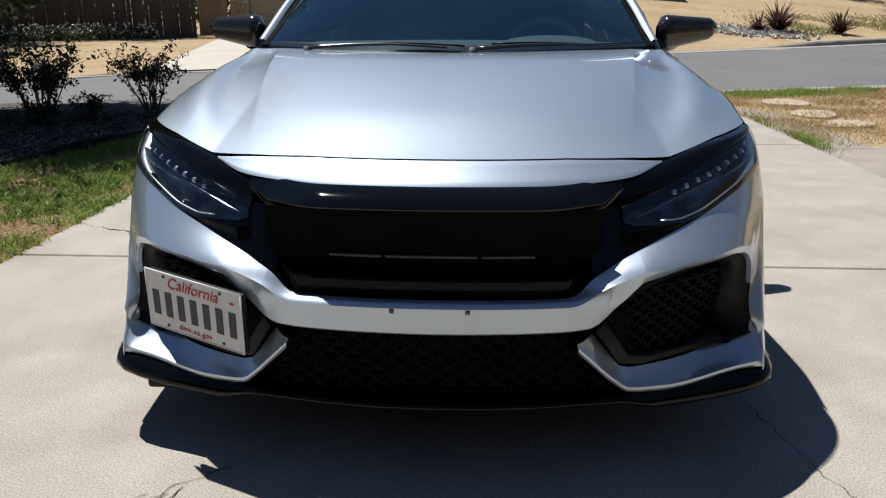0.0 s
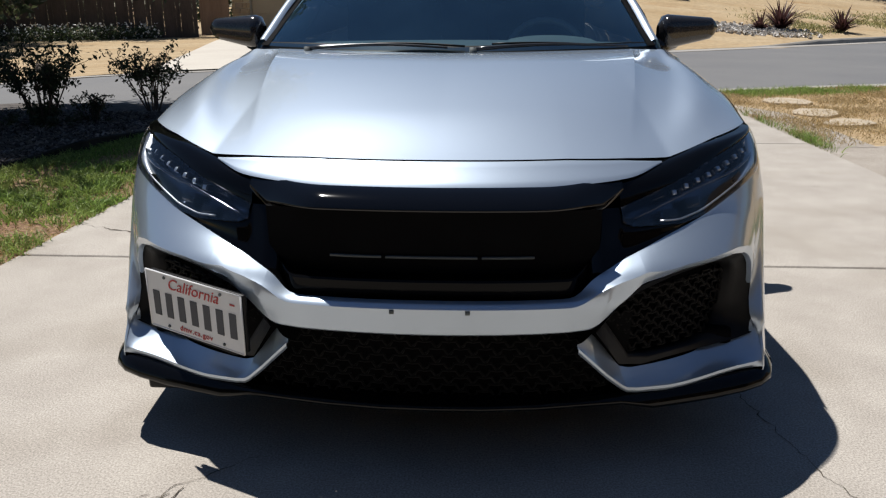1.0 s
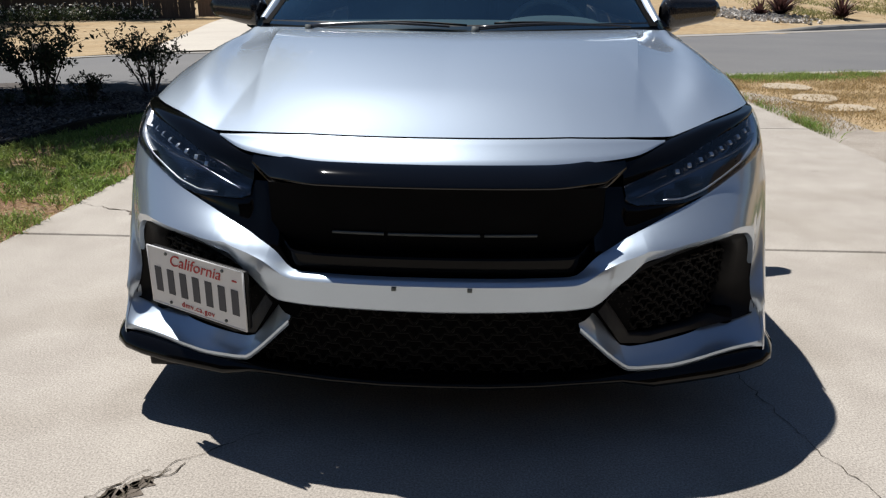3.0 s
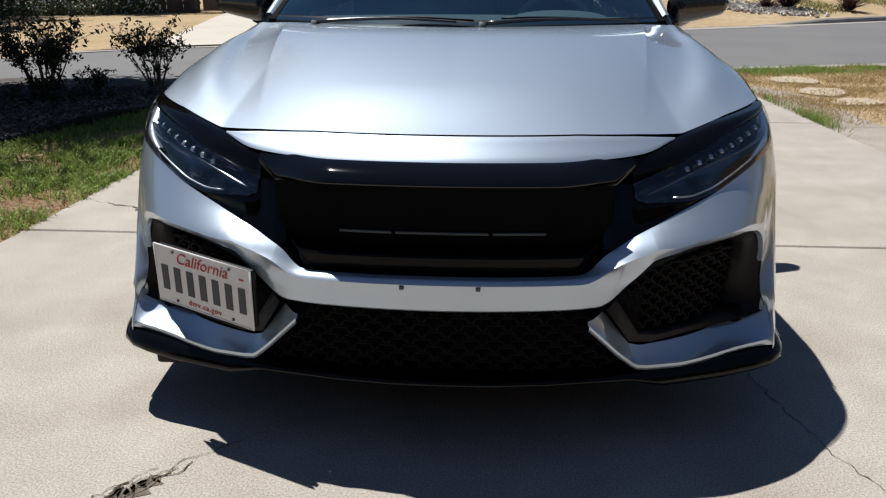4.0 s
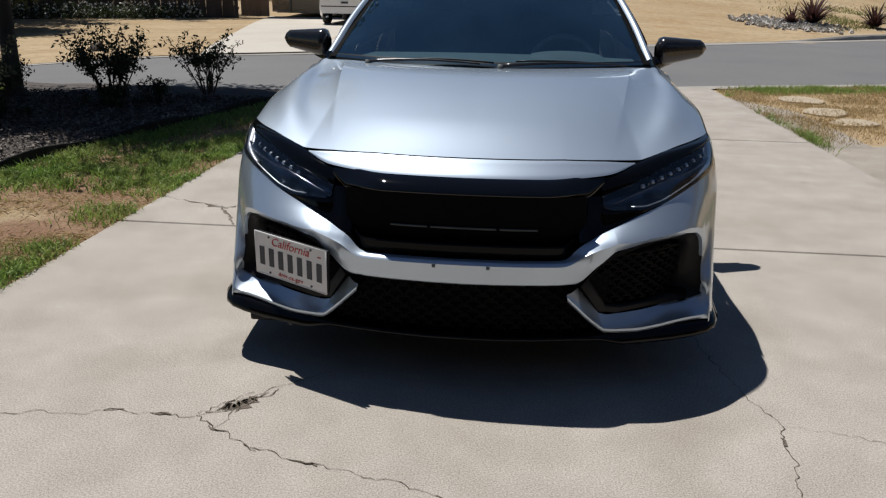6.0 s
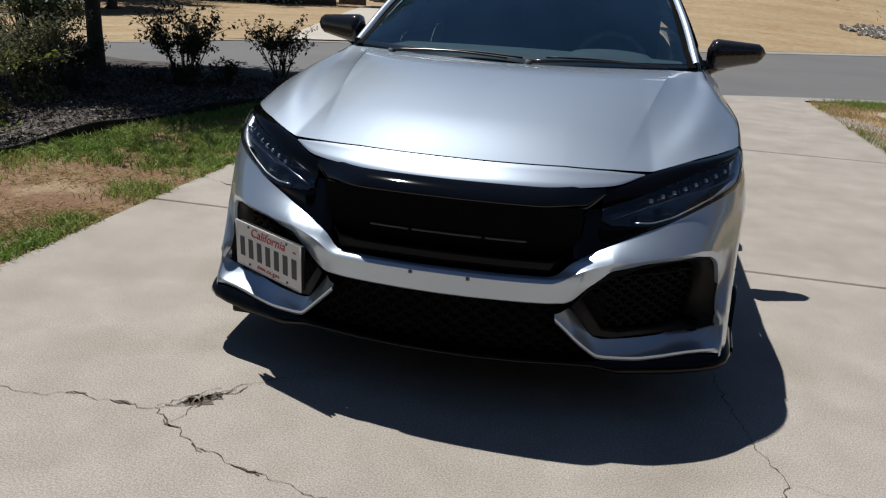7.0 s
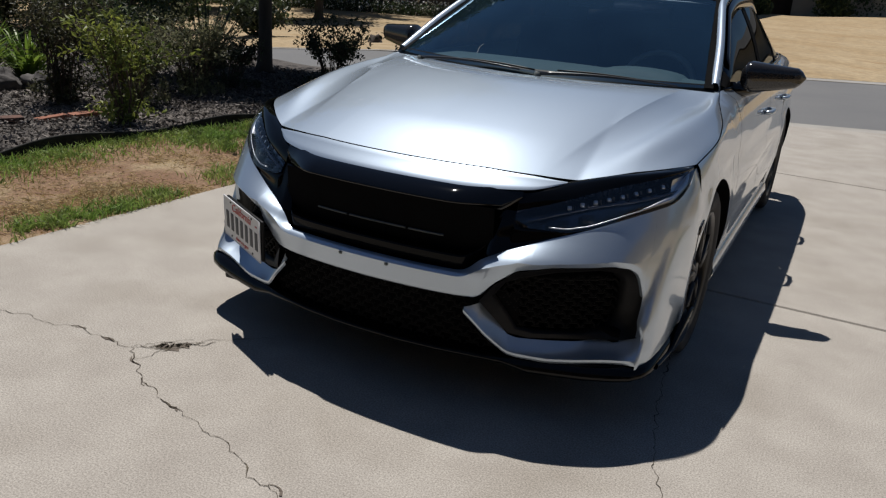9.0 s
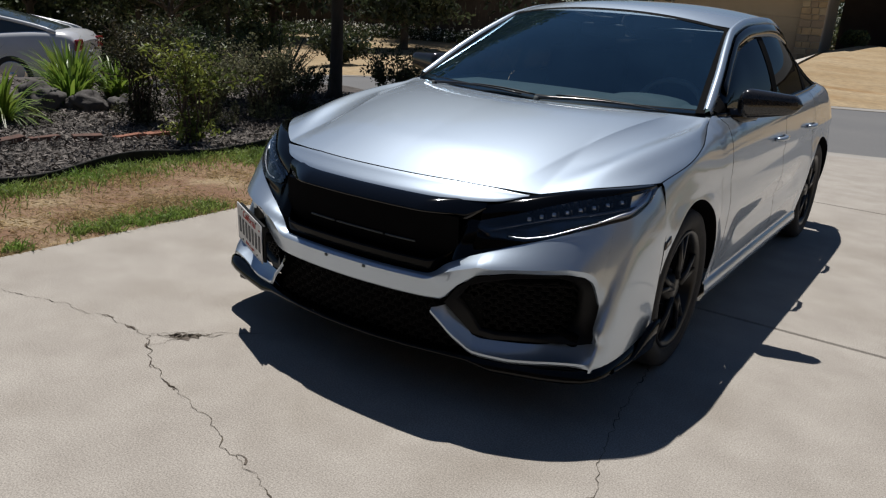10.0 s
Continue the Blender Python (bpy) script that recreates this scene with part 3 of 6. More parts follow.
# front splitter
rows = []
for s, pts in ((-1, lip_plan[::-1]), (1, lip_plan[1:])):
    for x, y in pts:
        z, h = lip_low(x), lip_rise(x)
        back = Vector((-0.5 * x, 1.0, 0)).normalized().lerp(Vector((-1, 0.12, 0)), step(0.18, 0.42, y)).normalized()
        p = Vector((x, y, z))
        ring = [p + back * 0.10 + Vector((0, 0, h + 0.012)), p + back * 0.022 + Vector((0, 0, h + 0.004)), p + back * 0.004 + Vector((0, 0, h * 0.7)), p + Vector((0, 0, 0.012)), p + Vector((0, 0, 0.004)), p + back * 0.008, p + back * 0.11 + Vector((0, 0, 0.004))]
        rows.append([(s * q.x, q.y, q.z) for q in ring])
splitter = part("splitter", grid_bm(rows), PIANO_BLACK, car, "gloss black front lip spoiler")
for s in (1, -1):
    rows = []
    for y in [0.33 + 0.31 * i / 14 for i in range(15)]:
        x, top = lip_x(y) + 0.002, 0.210 + 0.10 * step(0.44, 0.62, y)
        rows.append([(s * (x - 0.004), y, 0.20), (s * (x + 0.006), y, 0.20), (s * (x + 0.006 + 0.010 * (top - 0.2) / 0.12), y + 0.02, top - 0.004), (s * (x + 0.010 * (top - 0.2) / 0.12), y + 0.022, top), (s * (x - 0.006), y + 0.02, top - 0.004)])
    part("lip_fin", grid_bm(rows, close=True), PIANO_BLACK, splitter, "upright black fin at the end of the lip")
part("lip_bracket", box_bm((0.13, 0.05, 0.035), (-0.70, 0.235, 0.158), 0.010), DARK_PLASTIC, splitter, "black bracket hanging below the lip")

# ---------- body sides ----------
FRONT_AXLE, REAR_AXLE, HUB, ARCH = 1.0, 3.70, 0.322, 0.365
belt_x = smooth_curve([(0.66, 0.852), (0.90, 0.868), (1.10, 0.848), (1.25, 0.812), (1.36, 0.782), (1.45, 0.768), (1.60, 0.785), (2.5, 0.805), (3.4, 0.79), (4.0, 0.74), (4.35, 0.66)])
belt_z = smooth_curve([(0.66, 0.795), (0.90, 0.836), (1.15, 0.880), (1.32, 0.922), (1.45, 0.960), (1.60, 0.955), (2.5, 0.965), (3.4, 0.99), (4.0, 1.01), (4.35, 1.0)])
side_x = smooth_curve([(0.16, 0.850), (0.30, 0.872), (0.45, 0.893), (0.58, 0.896), (0.70, 0.880)])


def side(y, z):
    """The half width of the body at y, z."""
    zb, xb = belt_z(y), belt_x(y)
    x = side_x(min(z, 0.70))
    if z > 0.70:
        q = min((z - 0.70) / max(zb - 0.70, 0.01), 1.0)
        x = xb + (side_x(0.70) - xb) * math.sqrt(max(1 - q ** (0.8 + 1.4 * step(0.66, 1.0, y)), 0.0))
    for yc in (FRONT_AXLE, REAR_AXLE):
        d = math.hypot(y - yc, z - HUB)
        if d > ARCH - 0.01:
            x += 0.008 * math.exp(-((d - ARCH) / 0.060) ** 2) * step(0.662, 0.85, y)
    mid = step(1.55, 1.8, y) * step(3.3, 3.0, y)
    x -= 0.020 * mid * math.exp(-((z - 0.42 - 0.05 * (y - 1.6)) / 0.08) ** 2)
    x += 0.006 * step(1.5, 1.9, y) * math.exp(-((z - 0.735 - 0.02 * (y - 1.6)) / 0.018) ** 2)
    if y > 3.9:
        x -= 0.35 * (y - 3.9) ** 2
    return x


def foot(y):
    z = 0.245
    for yc in (FRONT_AXLE, REAR_AXLE):
        d = abs(y - yc)
        if d < ARCH:
            z = max(z, HUB + math.sqrt(ARCH**2 - d**2))
    return z


def side_panel(name, y0, y1, s, label="", parent=None, n=30, m=22):
    ys = {y0 + (y1 - y0) * i / n for i in range(n + 1)}
    for yc in (FRONT_AXLE, REAR_AXLE):
        ys |= {yc + ARCH * math.cos(math.pi * i / 24) for i in range(25)} | {yc - ARCH - 1e-4, yc + ARCH + 1e-4}
    rows = []
    for y in sorted(v for v in ys if y0 <= v <= y1):
        z0, z1 = foot(y), belt_z(y)
        rows.append([(s * side(y, z0 + (z1 - z0) * j / m), y, z0 + (z1 - z0) * j / m) for j in range(m + 1)])
    return part(name, grid_bm(rows), SILVER, parent or car, label)


for s in (1, -1):
    fender = side_panel("fender", 0.662, 1.497, s)
    # side marker lamp ahead of the wheel arch
    rows = [[(s * (side(y, 0.56 + 0.35 * (y - 0.66) + h) + 0.003), y, 0.56 + 0.35 * (y - 0.66) + h) for h in (0, 0.008, 0.017, 0.025)] for y in (0.664, 0.68, 0.70, 0.715)]
    part("side_marker", thicken(grid_bm(rows), 0.004), material("marker_lens", (0.035, 0.024, 0.017), 0.15, coat=0.5, vary=(0.05, 0.032, 0.024), scale=40, coords="object"), fender, "smoked amber side marker")
    for y0, y1, nm in ((1.503, 2.547, "front_door"), (2.553, 3.38, "rear_door")):
        door = side_panel(nm, y0, y1, s)
        yh, zh = y1 - 0.16, 0.80
        pts = [(s * (side(yh + dy, zh) + dx), yh + dy, zh + 0.004 * math.cos(dy * 20)) for dy, dx in ((-0.10, 0.004), (-0.08, 0.028), (0.0, 0.036), (0.08, 0.028), (0.10, 0.004))]
        part("door_handle", tube_bm(pts, [0.010, 0.012, 0.012, 0.012, 0.010], 8), SILVER, door, "silver grab handle")
    side_panel("rear_quarter", 3.386, 4.35, s)
    # foot of the windscreen pillar, between wing and bonnet
    rows = [[(s * (belt_x(y) - 0.003 - d), y, belt_z(y) - 0.004 - h) for d, h in ((0, 0), (0.02, 0.0), (0.05, 0.004), (0.10, 0.012))] for y in (1.30, 1.36, 1.42, 1.46, 1.50)]
    part("pillar_foot", grid_bm(rows), SILVER, fender)
    rows = [[(s * x, y, z) for x, z in ((0.78, 0.16), (0.868, 0.165), (0.884, 0.20), (0.876, 0.245), (0.84, 0.262))] for y in [1.385 + 1.93 * i / 24 for i in range(25)]]
    part("side_sill", grid_bm(rows), SILVER, car, "silver side skirt")

# bonnet
hood_front = lerp_curve([(0, 0.7655), (0.36, 0.7655), (0.52, 0.7605), (0.634, 0.7535), (0.78, 0.780), (0.90, 0.792), (1.0, 0.797)])


def bonnet_crease(v):
    return 0.53 + 0.27 * v


def bonnet_u(c, v):
    """Columns across the bonnet that run along its creases."""
    k, t = bonnet_crease(v), abs(c)
    return math.copysign(k * t / 0.6 if t < 0.6 else k + (1 - k) * (t - 0.6) / 0.4, c)


def hood_point(u, v, lift=0.0):
    """u from -1 to 1 across, v from 0 at the nose to 1 at the cowl."""
    b = abs(u)
    f = shell(min(b, 0.9995), hood_front(b))
    f += Vector((0, -0.045, 0.002)) * nose_push(b) + Vector((0, 0, 0.001))
    ye = 0.66 + 0.74 * v
    edge = Vector((belt_x(ye) - 0.004, ye, belt_z(ye) + 0.001))
    r = Vector((0.745 * b, 1.165 + 0.235 * b**2.2, 0.953 + 0.010 * b))
    p = f.lerp(r, v)
    c = 1 - (1 - v) ** 1.75
    p.z = f.z + (r.z - f.z) * c
    # the outer rim follows the wing's edge
    p.x = p.x + (edge.x - (f.x + (r.x - f.x) * v)) * b**6
    p.y = p.y + (edge.y - (f.y + (r.y - f.y) * v)) * b**6
    p.z = p.z + (edge.z - p.z) * b**7
    env = step(-0.02, 0.25, v) * step(1.06, 0.72, v)
    crease = bonnet_crease(v)
    # a raised centre, a valley outside its crease and a full shoulder over the wheel
    w = max(0.0, (b - crease) / (1 - crease))
    p.z += env * 0.014 * max(0.0, 1 - (b / crease) ** 2)
    ridge = 0.30 + 0.42 * v
    p.z += env * (-0.024 * (0.4 + 0.6 * v) * (1 - math.exp(-w / 0.18)) * step(ridge + 0.30, ridge - 0.15, w) + 0.014 * math.exp(-((w - ridge - 0.10) / 0.19) ** 2))
    return Vector((math.copysign(p.x, u), p.y, p.z + lift))


us = [i / 120 for i in range(-120, 121)]
bonnet = part("bonnet", grid_bm([[hood_point(bonnet_u(u, j / 44), j / 44) for j in range(45)] for u in us]), SILVER, car, "silver creased bonnet", crease=9)

# windscreen, cowl, pillars, roof
def screen(u, v, out=0.0):
    b = abs(u)
    lo = Vector((0.742 * b, 1.205 + 0.215 * b**2.2, 0.955 + 0.012 * b))
    hi = Vector((0.606 * b, 2.055 + 0.060 * b**2, 1.372 - 0.060 * b**2.2))
    p = lo.lerp(hi, v)
    k = math.sin(math.pi * v) * 0.030 * (1 - b**4) + out
    p += Vector((0, -0.42, 0.9)) * k
    return Vector((math.copysign(p.x, u), p.y, p.z))


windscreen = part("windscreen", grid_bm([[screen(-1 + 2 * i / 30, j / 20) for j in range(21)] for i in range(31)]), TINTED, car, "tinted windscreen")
rows = []
for i in range(31):
    u = -1 + 2 * i / 30
    rows.append([hood_point(u, 1.0) + Vector((0, -0.01, -0.02)), hood_point(u, 1.0) + Vector((0, 0.02, -0.022)), screen(u, 0.0, -0.006), screen(u, 0.035, 0.0015)])
part("cowl", grid_bm(rows), DARK_PLASTIC, car, "black plastic cowl panel")
for s in (1, -1):
    part("screen_border", grid_bm([[screen(s * u, j / 20, 0.0022) for j in range(21)] for u in (0.955, 0.98, 1.0)]), FLAT_BLACK, windscreen)
part("screen_border", grid_bm([[screen(-1 + 2 * i / 30, v, 0.0022) for v in (0.965, 0.985, 1.0)] for i in range(31)]), FLAT_BLACK, windscreen)

rail_pts = [(1.44, 0.742, 0.975), (1.70, 0.695, 1.118), (1.95, 0.640, 1.240), (2.14, 0.604, 1.312), (2.45, 0.588, 1.362), (2.85, 0.585, 1.378), (3.25, 0.572, 1.340), (3.7, 0.54, 1.235), (4.1, 0.50, 1.10), (4.35, 0.48, 1.02)]
rail_x, rail_z = smooth_curve([(p[0], p[1]) for p in rail_pts]), smooth_curve([(p[0], p[2]) for p in rail_pts])


def roof_point(u, y):
    b = abs(u)
    fall = 0.050 * (1 - b**2.4)
    return Vector((math.copysign((rail_x(y) - 0.004) * b, u), y - 0.075 * (1 - b * b) * step(2.5, 2.15, y), rail_z(y) + 0.012 + fall * step(1.9, 2.3, y)))


part("roof", grid_bm([[roof_point(-1 + 2 * i / 24, 2.13 + 1.25 * j / 24) for j in range(25)] for i in range(25)]), SILVER, car, "silver roof panel")
part("rear_window", grid_bm([[roof_point(-1 + 2 * i / 20, 3.385 + 0.96 * j / 12) for j in range(13)] for i in range(21)]), SIDE_GLASS, car, "dark rear window")
for s in (1, -1):
    rows = []
    for i in range(61):
        y = 1.44 + 2.9 * i / 60
        x, z = rail_x(y), rail_z(y)
        rows.append([(s * (x - 0.016), y + 0.000, z + 0.002), (s * (x - 0.006), y, z + 0.015), (s * (x + 0.010), y, z + 0.013), (s * (x + 0.020), y, z - 0.006), (s * (x + 0.027), y, z - 0.034), (s * (x + 0.020), y, z - 0.040)])
    part("roof_rail", grid_bm(rows), SILVER, car, "silver windscreen pillar and roof edge")
    rows = []
    for i in range(41):
        y = 1.50 + 2.45 * i / 40
        x0, z0, x1, z1 = belt_x(y) - 0.012, belt_z(y) - 0.005, rail_x(y) + 0.020, max(rail_z(y) - 0.030, belt_z(y) + 0.004)
        rows.append([(s * (x0 + (x1 - x0) * q + 0.020 * math.sin(math.pi * q)), y, z0 + (z1 - z0) * q) for q in (j / 8 for j in range(9))])
    glass = part("side_glass", grid_bm(rows), SIDE_GLASS, car, "dark tinted side windows")
    for y0, y1 in ((1.50, 1.60), (2.50, 2.60), (3.33, 3.42)):
        rows = []
        for y in (y0, (y0 + y1) / 2, y1):
            x0, z0, x1, z1 = belt_x(y) - 0.012, belt_z(y) - 0.005, rail_x(y) + 0.020, max(rail_z(y) - 0.030, belt_z(y) + 0.004)
            rows.append([(s * (x0 + (x1 - x0) * q + 0.020 * math.sin(math.pi * q) + 0.003), y, z0 + (z1 - z0) * q) for q in (j / 8 for j in range(9))])
        part("door_pillar", grid_bm(rows), FLAT_BLACK, glass)
    pts = [(s * (belt_x(y) + 0.001), y, belt_z(y) + 0.004) for y in [1.50 + 2.3 * i / 24 for i in range(25)]]
    part("window_trim", tube_bm(pts, 0.008, 6), GLOSS_BLACK, glass)
    rows = []
    for i in range(33):
        y = 1.66 + 1.75 * i / 32
        x, z = rail_x(y), rail_z(y)
        rows.append([(s * (x + 0.036), y, z - 0.020), (s * (x + 0.052), y, z - 0.050), (s * (x + 0.058), y, z - 0.085)])
    part("rain_visor", thicken(grid_bm(rows), 0.003), GLOSS_BLACK, glass, "dark rain visor")

    # door mirror
    rows = []
    for i in range(15):
        q = i / 14
        x = 0.805 + 0.255 * q
        k = (1.0 - 0.50 * q) * min(1.0, 7 * (1 - q)) ** 0.5 * min(1.0, 0.15 + 9 * q) ** 0.5
        ring = []
        for t in range(20):
            ang = 2 * math.pi * t / 20
            cy, cz = math.cos(ang), math.sin(ang)
            cy = math.copysign(abs(cy) ** 0.7, cy)
            cz = math.copysign(abs(cz) ** (0.6 if cz > 0 else 0.85), cz)
            ring.append((s * x, 1.715 + 0.06 * q + 0.075 * k * cy, 1.004 + 0.018 * q + 0.074 * k * cz))
        rows.append(ring)
    mirror = part("door_mirror", grid_bm(rows, close=True), CARBON, car, "black carbon-look door mirror")
    part("mirror_stalk", tube_bm([(s * 0.775, 1.66, 0.945), (s * 0.82, 1.70, 0.950), (s * 0.875, 1.74, 0.965)], [0.040, 0.032, 0.030], 10), GLOSS_BLACK, mirror)
    part("mirror_glass", grid_bm([[(s * (0.850 + 0.130 * i / 4), 1.776 + 0.030 * i / 4, 0.966 + 0.070 * j / 3) for j in range(4)] for i in range(5)]), CHROME, mirror)

# wipers
WIPER = material("wiper_enamel", (0.03, 0.03, 0.032), 0.22, spec=0.5, coat=0.6, vary=(0.04, 0.04, 0.042), scale=30, coords="object")
for x0, x1, y0, y1 in ((0.07, 0.62, 1.185, 1.315), (-0.52, -0.02, 1.235, 1.205)):
    pts = [Vector((x0 + (x1 - x0) * q, y0 + (y1 - y0) * q - 0.012, 0.966 + 0.012 * math.sin(math.pi * q) + 0.004 * q)) for q in (i / 10 for i in range(11))]
    wiper = part("wiper", tube_bm(pts, [0.008, 0.008, 0.007, 0.007, 0.006, 0.006, 0.005, 0.005, 0.005, 0.004, 0.004], 6), WIPER, car, "black wiper arm")
    part("wiper_blade", tube_bm([p + Vector((-0.10 if x1 > 0.3 else 0.06, 0.020, 0.004)) for p in pts[3:]], 0.004, 6), DARK_PLASTIC, wiper)
    part("wiper_pivot", tube_bm([(x0, y0 - 0.01, 0.935), (x0, y0 - 0.01, 0.972)], [0.016, 0.013], 10), GREY_PLASTIC, wiper)

# underbody, engine bay and tail close the shell
part("inner_shield", strip(-0.999, 0.999, lambda a: 0.26, lambda a: BROW_TOP(a) - 0.006, 60, 12, lambda a, v: 0.095 - 0.033 * step(0.5, 0.7, v) - 0.050 * step(0.9, 1.0, v)), FLAT_BLACK, car, "black inner bumper shield")
body = part("underbody", box_bm((1.50, 3.2, 0.42), (0, 2.42, 0.42), 0.03), FLAT_BLACK, car, "black underbody")
part("inner_front", box_bm((1.10, 0.55, 0.46), (0, 0.56, 0.43), 0.03), FLAT_BLACK, body)
part("undertray", box_bm((1.20, 0.44, 0.03), (0, 0.46, 0.225), 0.01), FLAT_BLACK, body)
part("bumper_core", box_bm((1.40, 0.30, 0.30), (0, 0.52, 0.36), 0.08), FLAT_BLACK, body)
for s in (1, -1):
    part("corner_filler", box_bm((0.34, 0.16, 0.10), (s * 0.60, 0.375, 0.26), 0.02), FLAT_BLACK, body)
part("engine_bay", box_bm((1.36, 0.55, 0.20), (0, 0.98, 0.72), 0.05), FLAT_BLACK, body)
rows = [[(u * (side(4.34, 0.26 + 0.70 * v) - 0.004 - 0.10 * step(0.75, 1.0, v)), 4.33 - 0.03 * abs(u) ** 2 + 0.10 * math.sin(math.pi * v), 0.26 + 0.76 * v) for v in (j / 8 for j in range(9))] for u in (-1, -0.8, -0.4, 0, 0.4, 0.8, 1)]
part("tailgate", grid_bm(rows), SILVER, car)
part("tail_spoiler", box_bm((0.98, 0.16, 0.022), (0, 3.78, 1.285), 0.010), SILVER, car, "tail spoiler")

# wheels
def wheel(y, s):
    hub = empty("wheel")
    hub.parent = car
    hub.location = (s * 0.800, y, HUB)
    prof = [(-0.105, 0.235), (-0.11, 0.29), (-0.10, 0.314), (-0.075, 0.322), (0.05, 0.322), (0.075, 0.313), (0.086, 0.29), (0.083, 0.262), (0.068, 0.238)]
    part("tyre", lathe_bm([(s * h, r) for h, r in prof], 56), TYRE, hub, "black tyre")
    rim = part("rim", lathe_bm([(s * h, r) for h, r in [(-0.10, 0.234), (0.0, 0.222), (0.055, 0.226), (0.074, 0.240), (0.078, 0.232), (0.060, 0.214), (-0.04, 0.205)]], 56), RIM, hub, "black alloy rim")
    for i in range(5):
        for d in (-0.16, 0.16):
            a = 2 * math.pi * i / 5 + 0.3
            bm = tube_bm([(s * 0.055, 0.045 * math.cos(a), 0.045 * math.sin(a)), (s * 0.062, 0.12 * math.cos(a + d * 0.55), 0.12 * math.sin(a + d * 0.55)), (s * 0.056, 0.225 * math.cos(a + d), 0.225 * math.sin(a + d))], [0.020, 0.012, 0.012], 6)
            part("spoke", bm, RIM, rim)
    part("hub_cap", lathe_bm([(s * 0.02, 0.075), (s * 0.058, 0.062), (s * 0.066, 0.03), (s * 0.067, 0.0)], 24), RIM, rim)
    part("brake_disc", lathe_bm([(-s * 0.02, 0.06), (-s * 0.02, 0.15), (-s * 0.035, 0.15), (-s * 0.035, 0.06)], 32), GREY_PLASTIC, hub, "grey brake disc")


for y in (FRONT_AXLE, REAR_AXLE):
    for s in (1, -1):
        wheel(y, s)
        rows = []
        for i in range(25):
            a = math.pi * i / 24
            ya, za = y + ARCH * math.cos(a), HUB + ARCH * math.sin(a)
            rows.append([(s * x, ya, za) for x in (0.55, 0.70, 0.84, side(max(ya, 0.67), max(za, 0.3)) - 0.001)])
        part("wheel_arch_liner", grid_bm(rows), FLAT_BLACK, body)

# cabin
part("dashboard", grid_bm([[(x, y, z + 0.010 * math.cos(2.2 * x)) for y, z in ((1.46, 0.925), (1.55, 0.955), (1.72, 0.965), (1.80, 0.950), (1.84, 0.90), (1.86, 0.70))] for x in [-0.70 + 1.4 * i / 20 for i in range(21)]]), DASH, car, "grey-green dashboard top")
rows = []
for i in range(13):
    q = i / 12 * 2 - 1
    k = math.sqrt(max(1 - q * q, 0))
    rows.append([(0.38 + 0.20 * q, 1.58, 0.955), (0.38 + 0.20 * q, 1.62, 0.958 + 0.030 * k), (0.38 + 0.20 * q, 1.78, 0.958 + 0.034 * k), (0.38 + 0.19 * q, 1.83, 0.93)])
part("cluster_hood", grid_bm(rows), DASH, car)
tilt = Matrix.Translation((0.38, 2.02, 0.880)) @ Euler((radians(-22), 0, 0)).to_matrix().to_4x4()
ring = [tilt @ Vector((0.18 * math.cos(2 * math.pi * i / 32), 0, 0.18 * math.sin(2 * math.pi * i / 32))) for i in range(33)]
steer = part("steering_wheel", tube_bm(ring, 0.015, 8, cap=False), material("wheel_leather", (0.16, 0.17, 0.18), 0.5, vary=(0.12, 0.13, 0.14), scale=20, coords="object"), car, "dark steering wheel")
part("steering_boss", box_bm((0.13, 0.06, 0.11), tilt.translation, 0.02), DARK_PLASTIC, steer)
for x in (0.37, -0.37):
    seat = part("front_seat", box_bm((0.50, 0.13, 0.58), (x, 2.62, 0.86), 0.05, turn=Euler((radians(-14), 0, 0)).to_matrix()), SEAT_CLOTH, car, "dark cloth front seat")
    part("headrest", box_bm((0.26, 0.09, 0.17), (x, 2.72, 1.20), 0.04), SEAT_CLOTH, seat)
part("rear_bench", box_bm((1.25, 0.20, 0.62), (0, 3.45, 0.90), 0.05), SEAT_CLOTH, car, "dark rear bench")
part("parcel_shelf", box_bm((1.20, 0.70, 0.03), (0, 3.85, 0.98), 0.01), SEAT_CLOTH, car)
part("cabin_mirror", box_bm((0.24, 0.035, 0.065), (0.0, 1.98, 1.265), 0.015), DARK_PLASTIC, car, "interior mirror")
part("sensor_housing", box_bm((0.12, 0.10, 0.035), (0.0, 2.00, 1.315), 0.012), DARK_PLASTIC, car)
part("cabin_floor", box_bm((1.36, 2.3, 0.04), (0, 2.75, 0.62), 0.01), SEAT_CLOTH, car)

# ---------- the drive and the near yard ----------
LEAF = material("leaf", (0.055, 0.085, 0.030), 0.55, island=0.5, vary=(0.075, 0.10, 0.045), scale=2.0, leaf=0.4)
DARK_LEAF = material("dark_leaf", (0.040, 0.056, 0.026), 0.5, island=0.5, vary=(0.058, 0.072, 0.034), scale=1.0, leaf=0.4)
YELLOW_LEAF = material("yellow_green_leaf", (0.30, 0.33, 0.065), 0.5, island=0.5, vary=(0.09, 0.13, 0.035), scale=4.0, leaf=0.4)
GREY_LEAF = material("grey_green_leaf", (0.20, 0.21, 0.11), 0.6, island=0.5, vary=(0.15, 0.14, 0.08), scale=5.0, leaf=0.4)
RED_LEAF = material("dark_red_leaf", (0.045, 0.018, 0.018), 0.5, island=0.5, vary=(0.08, 0.04, 0.035), scale=3.0, leaf=0.4)
RUSSET_LEAF = material("russet_leaf", (0.055, 0.042, 0.026), 0.55, island=0.6, vary=(0.075, 0.085, 0.035), scale=6.0, leaf=0.4)
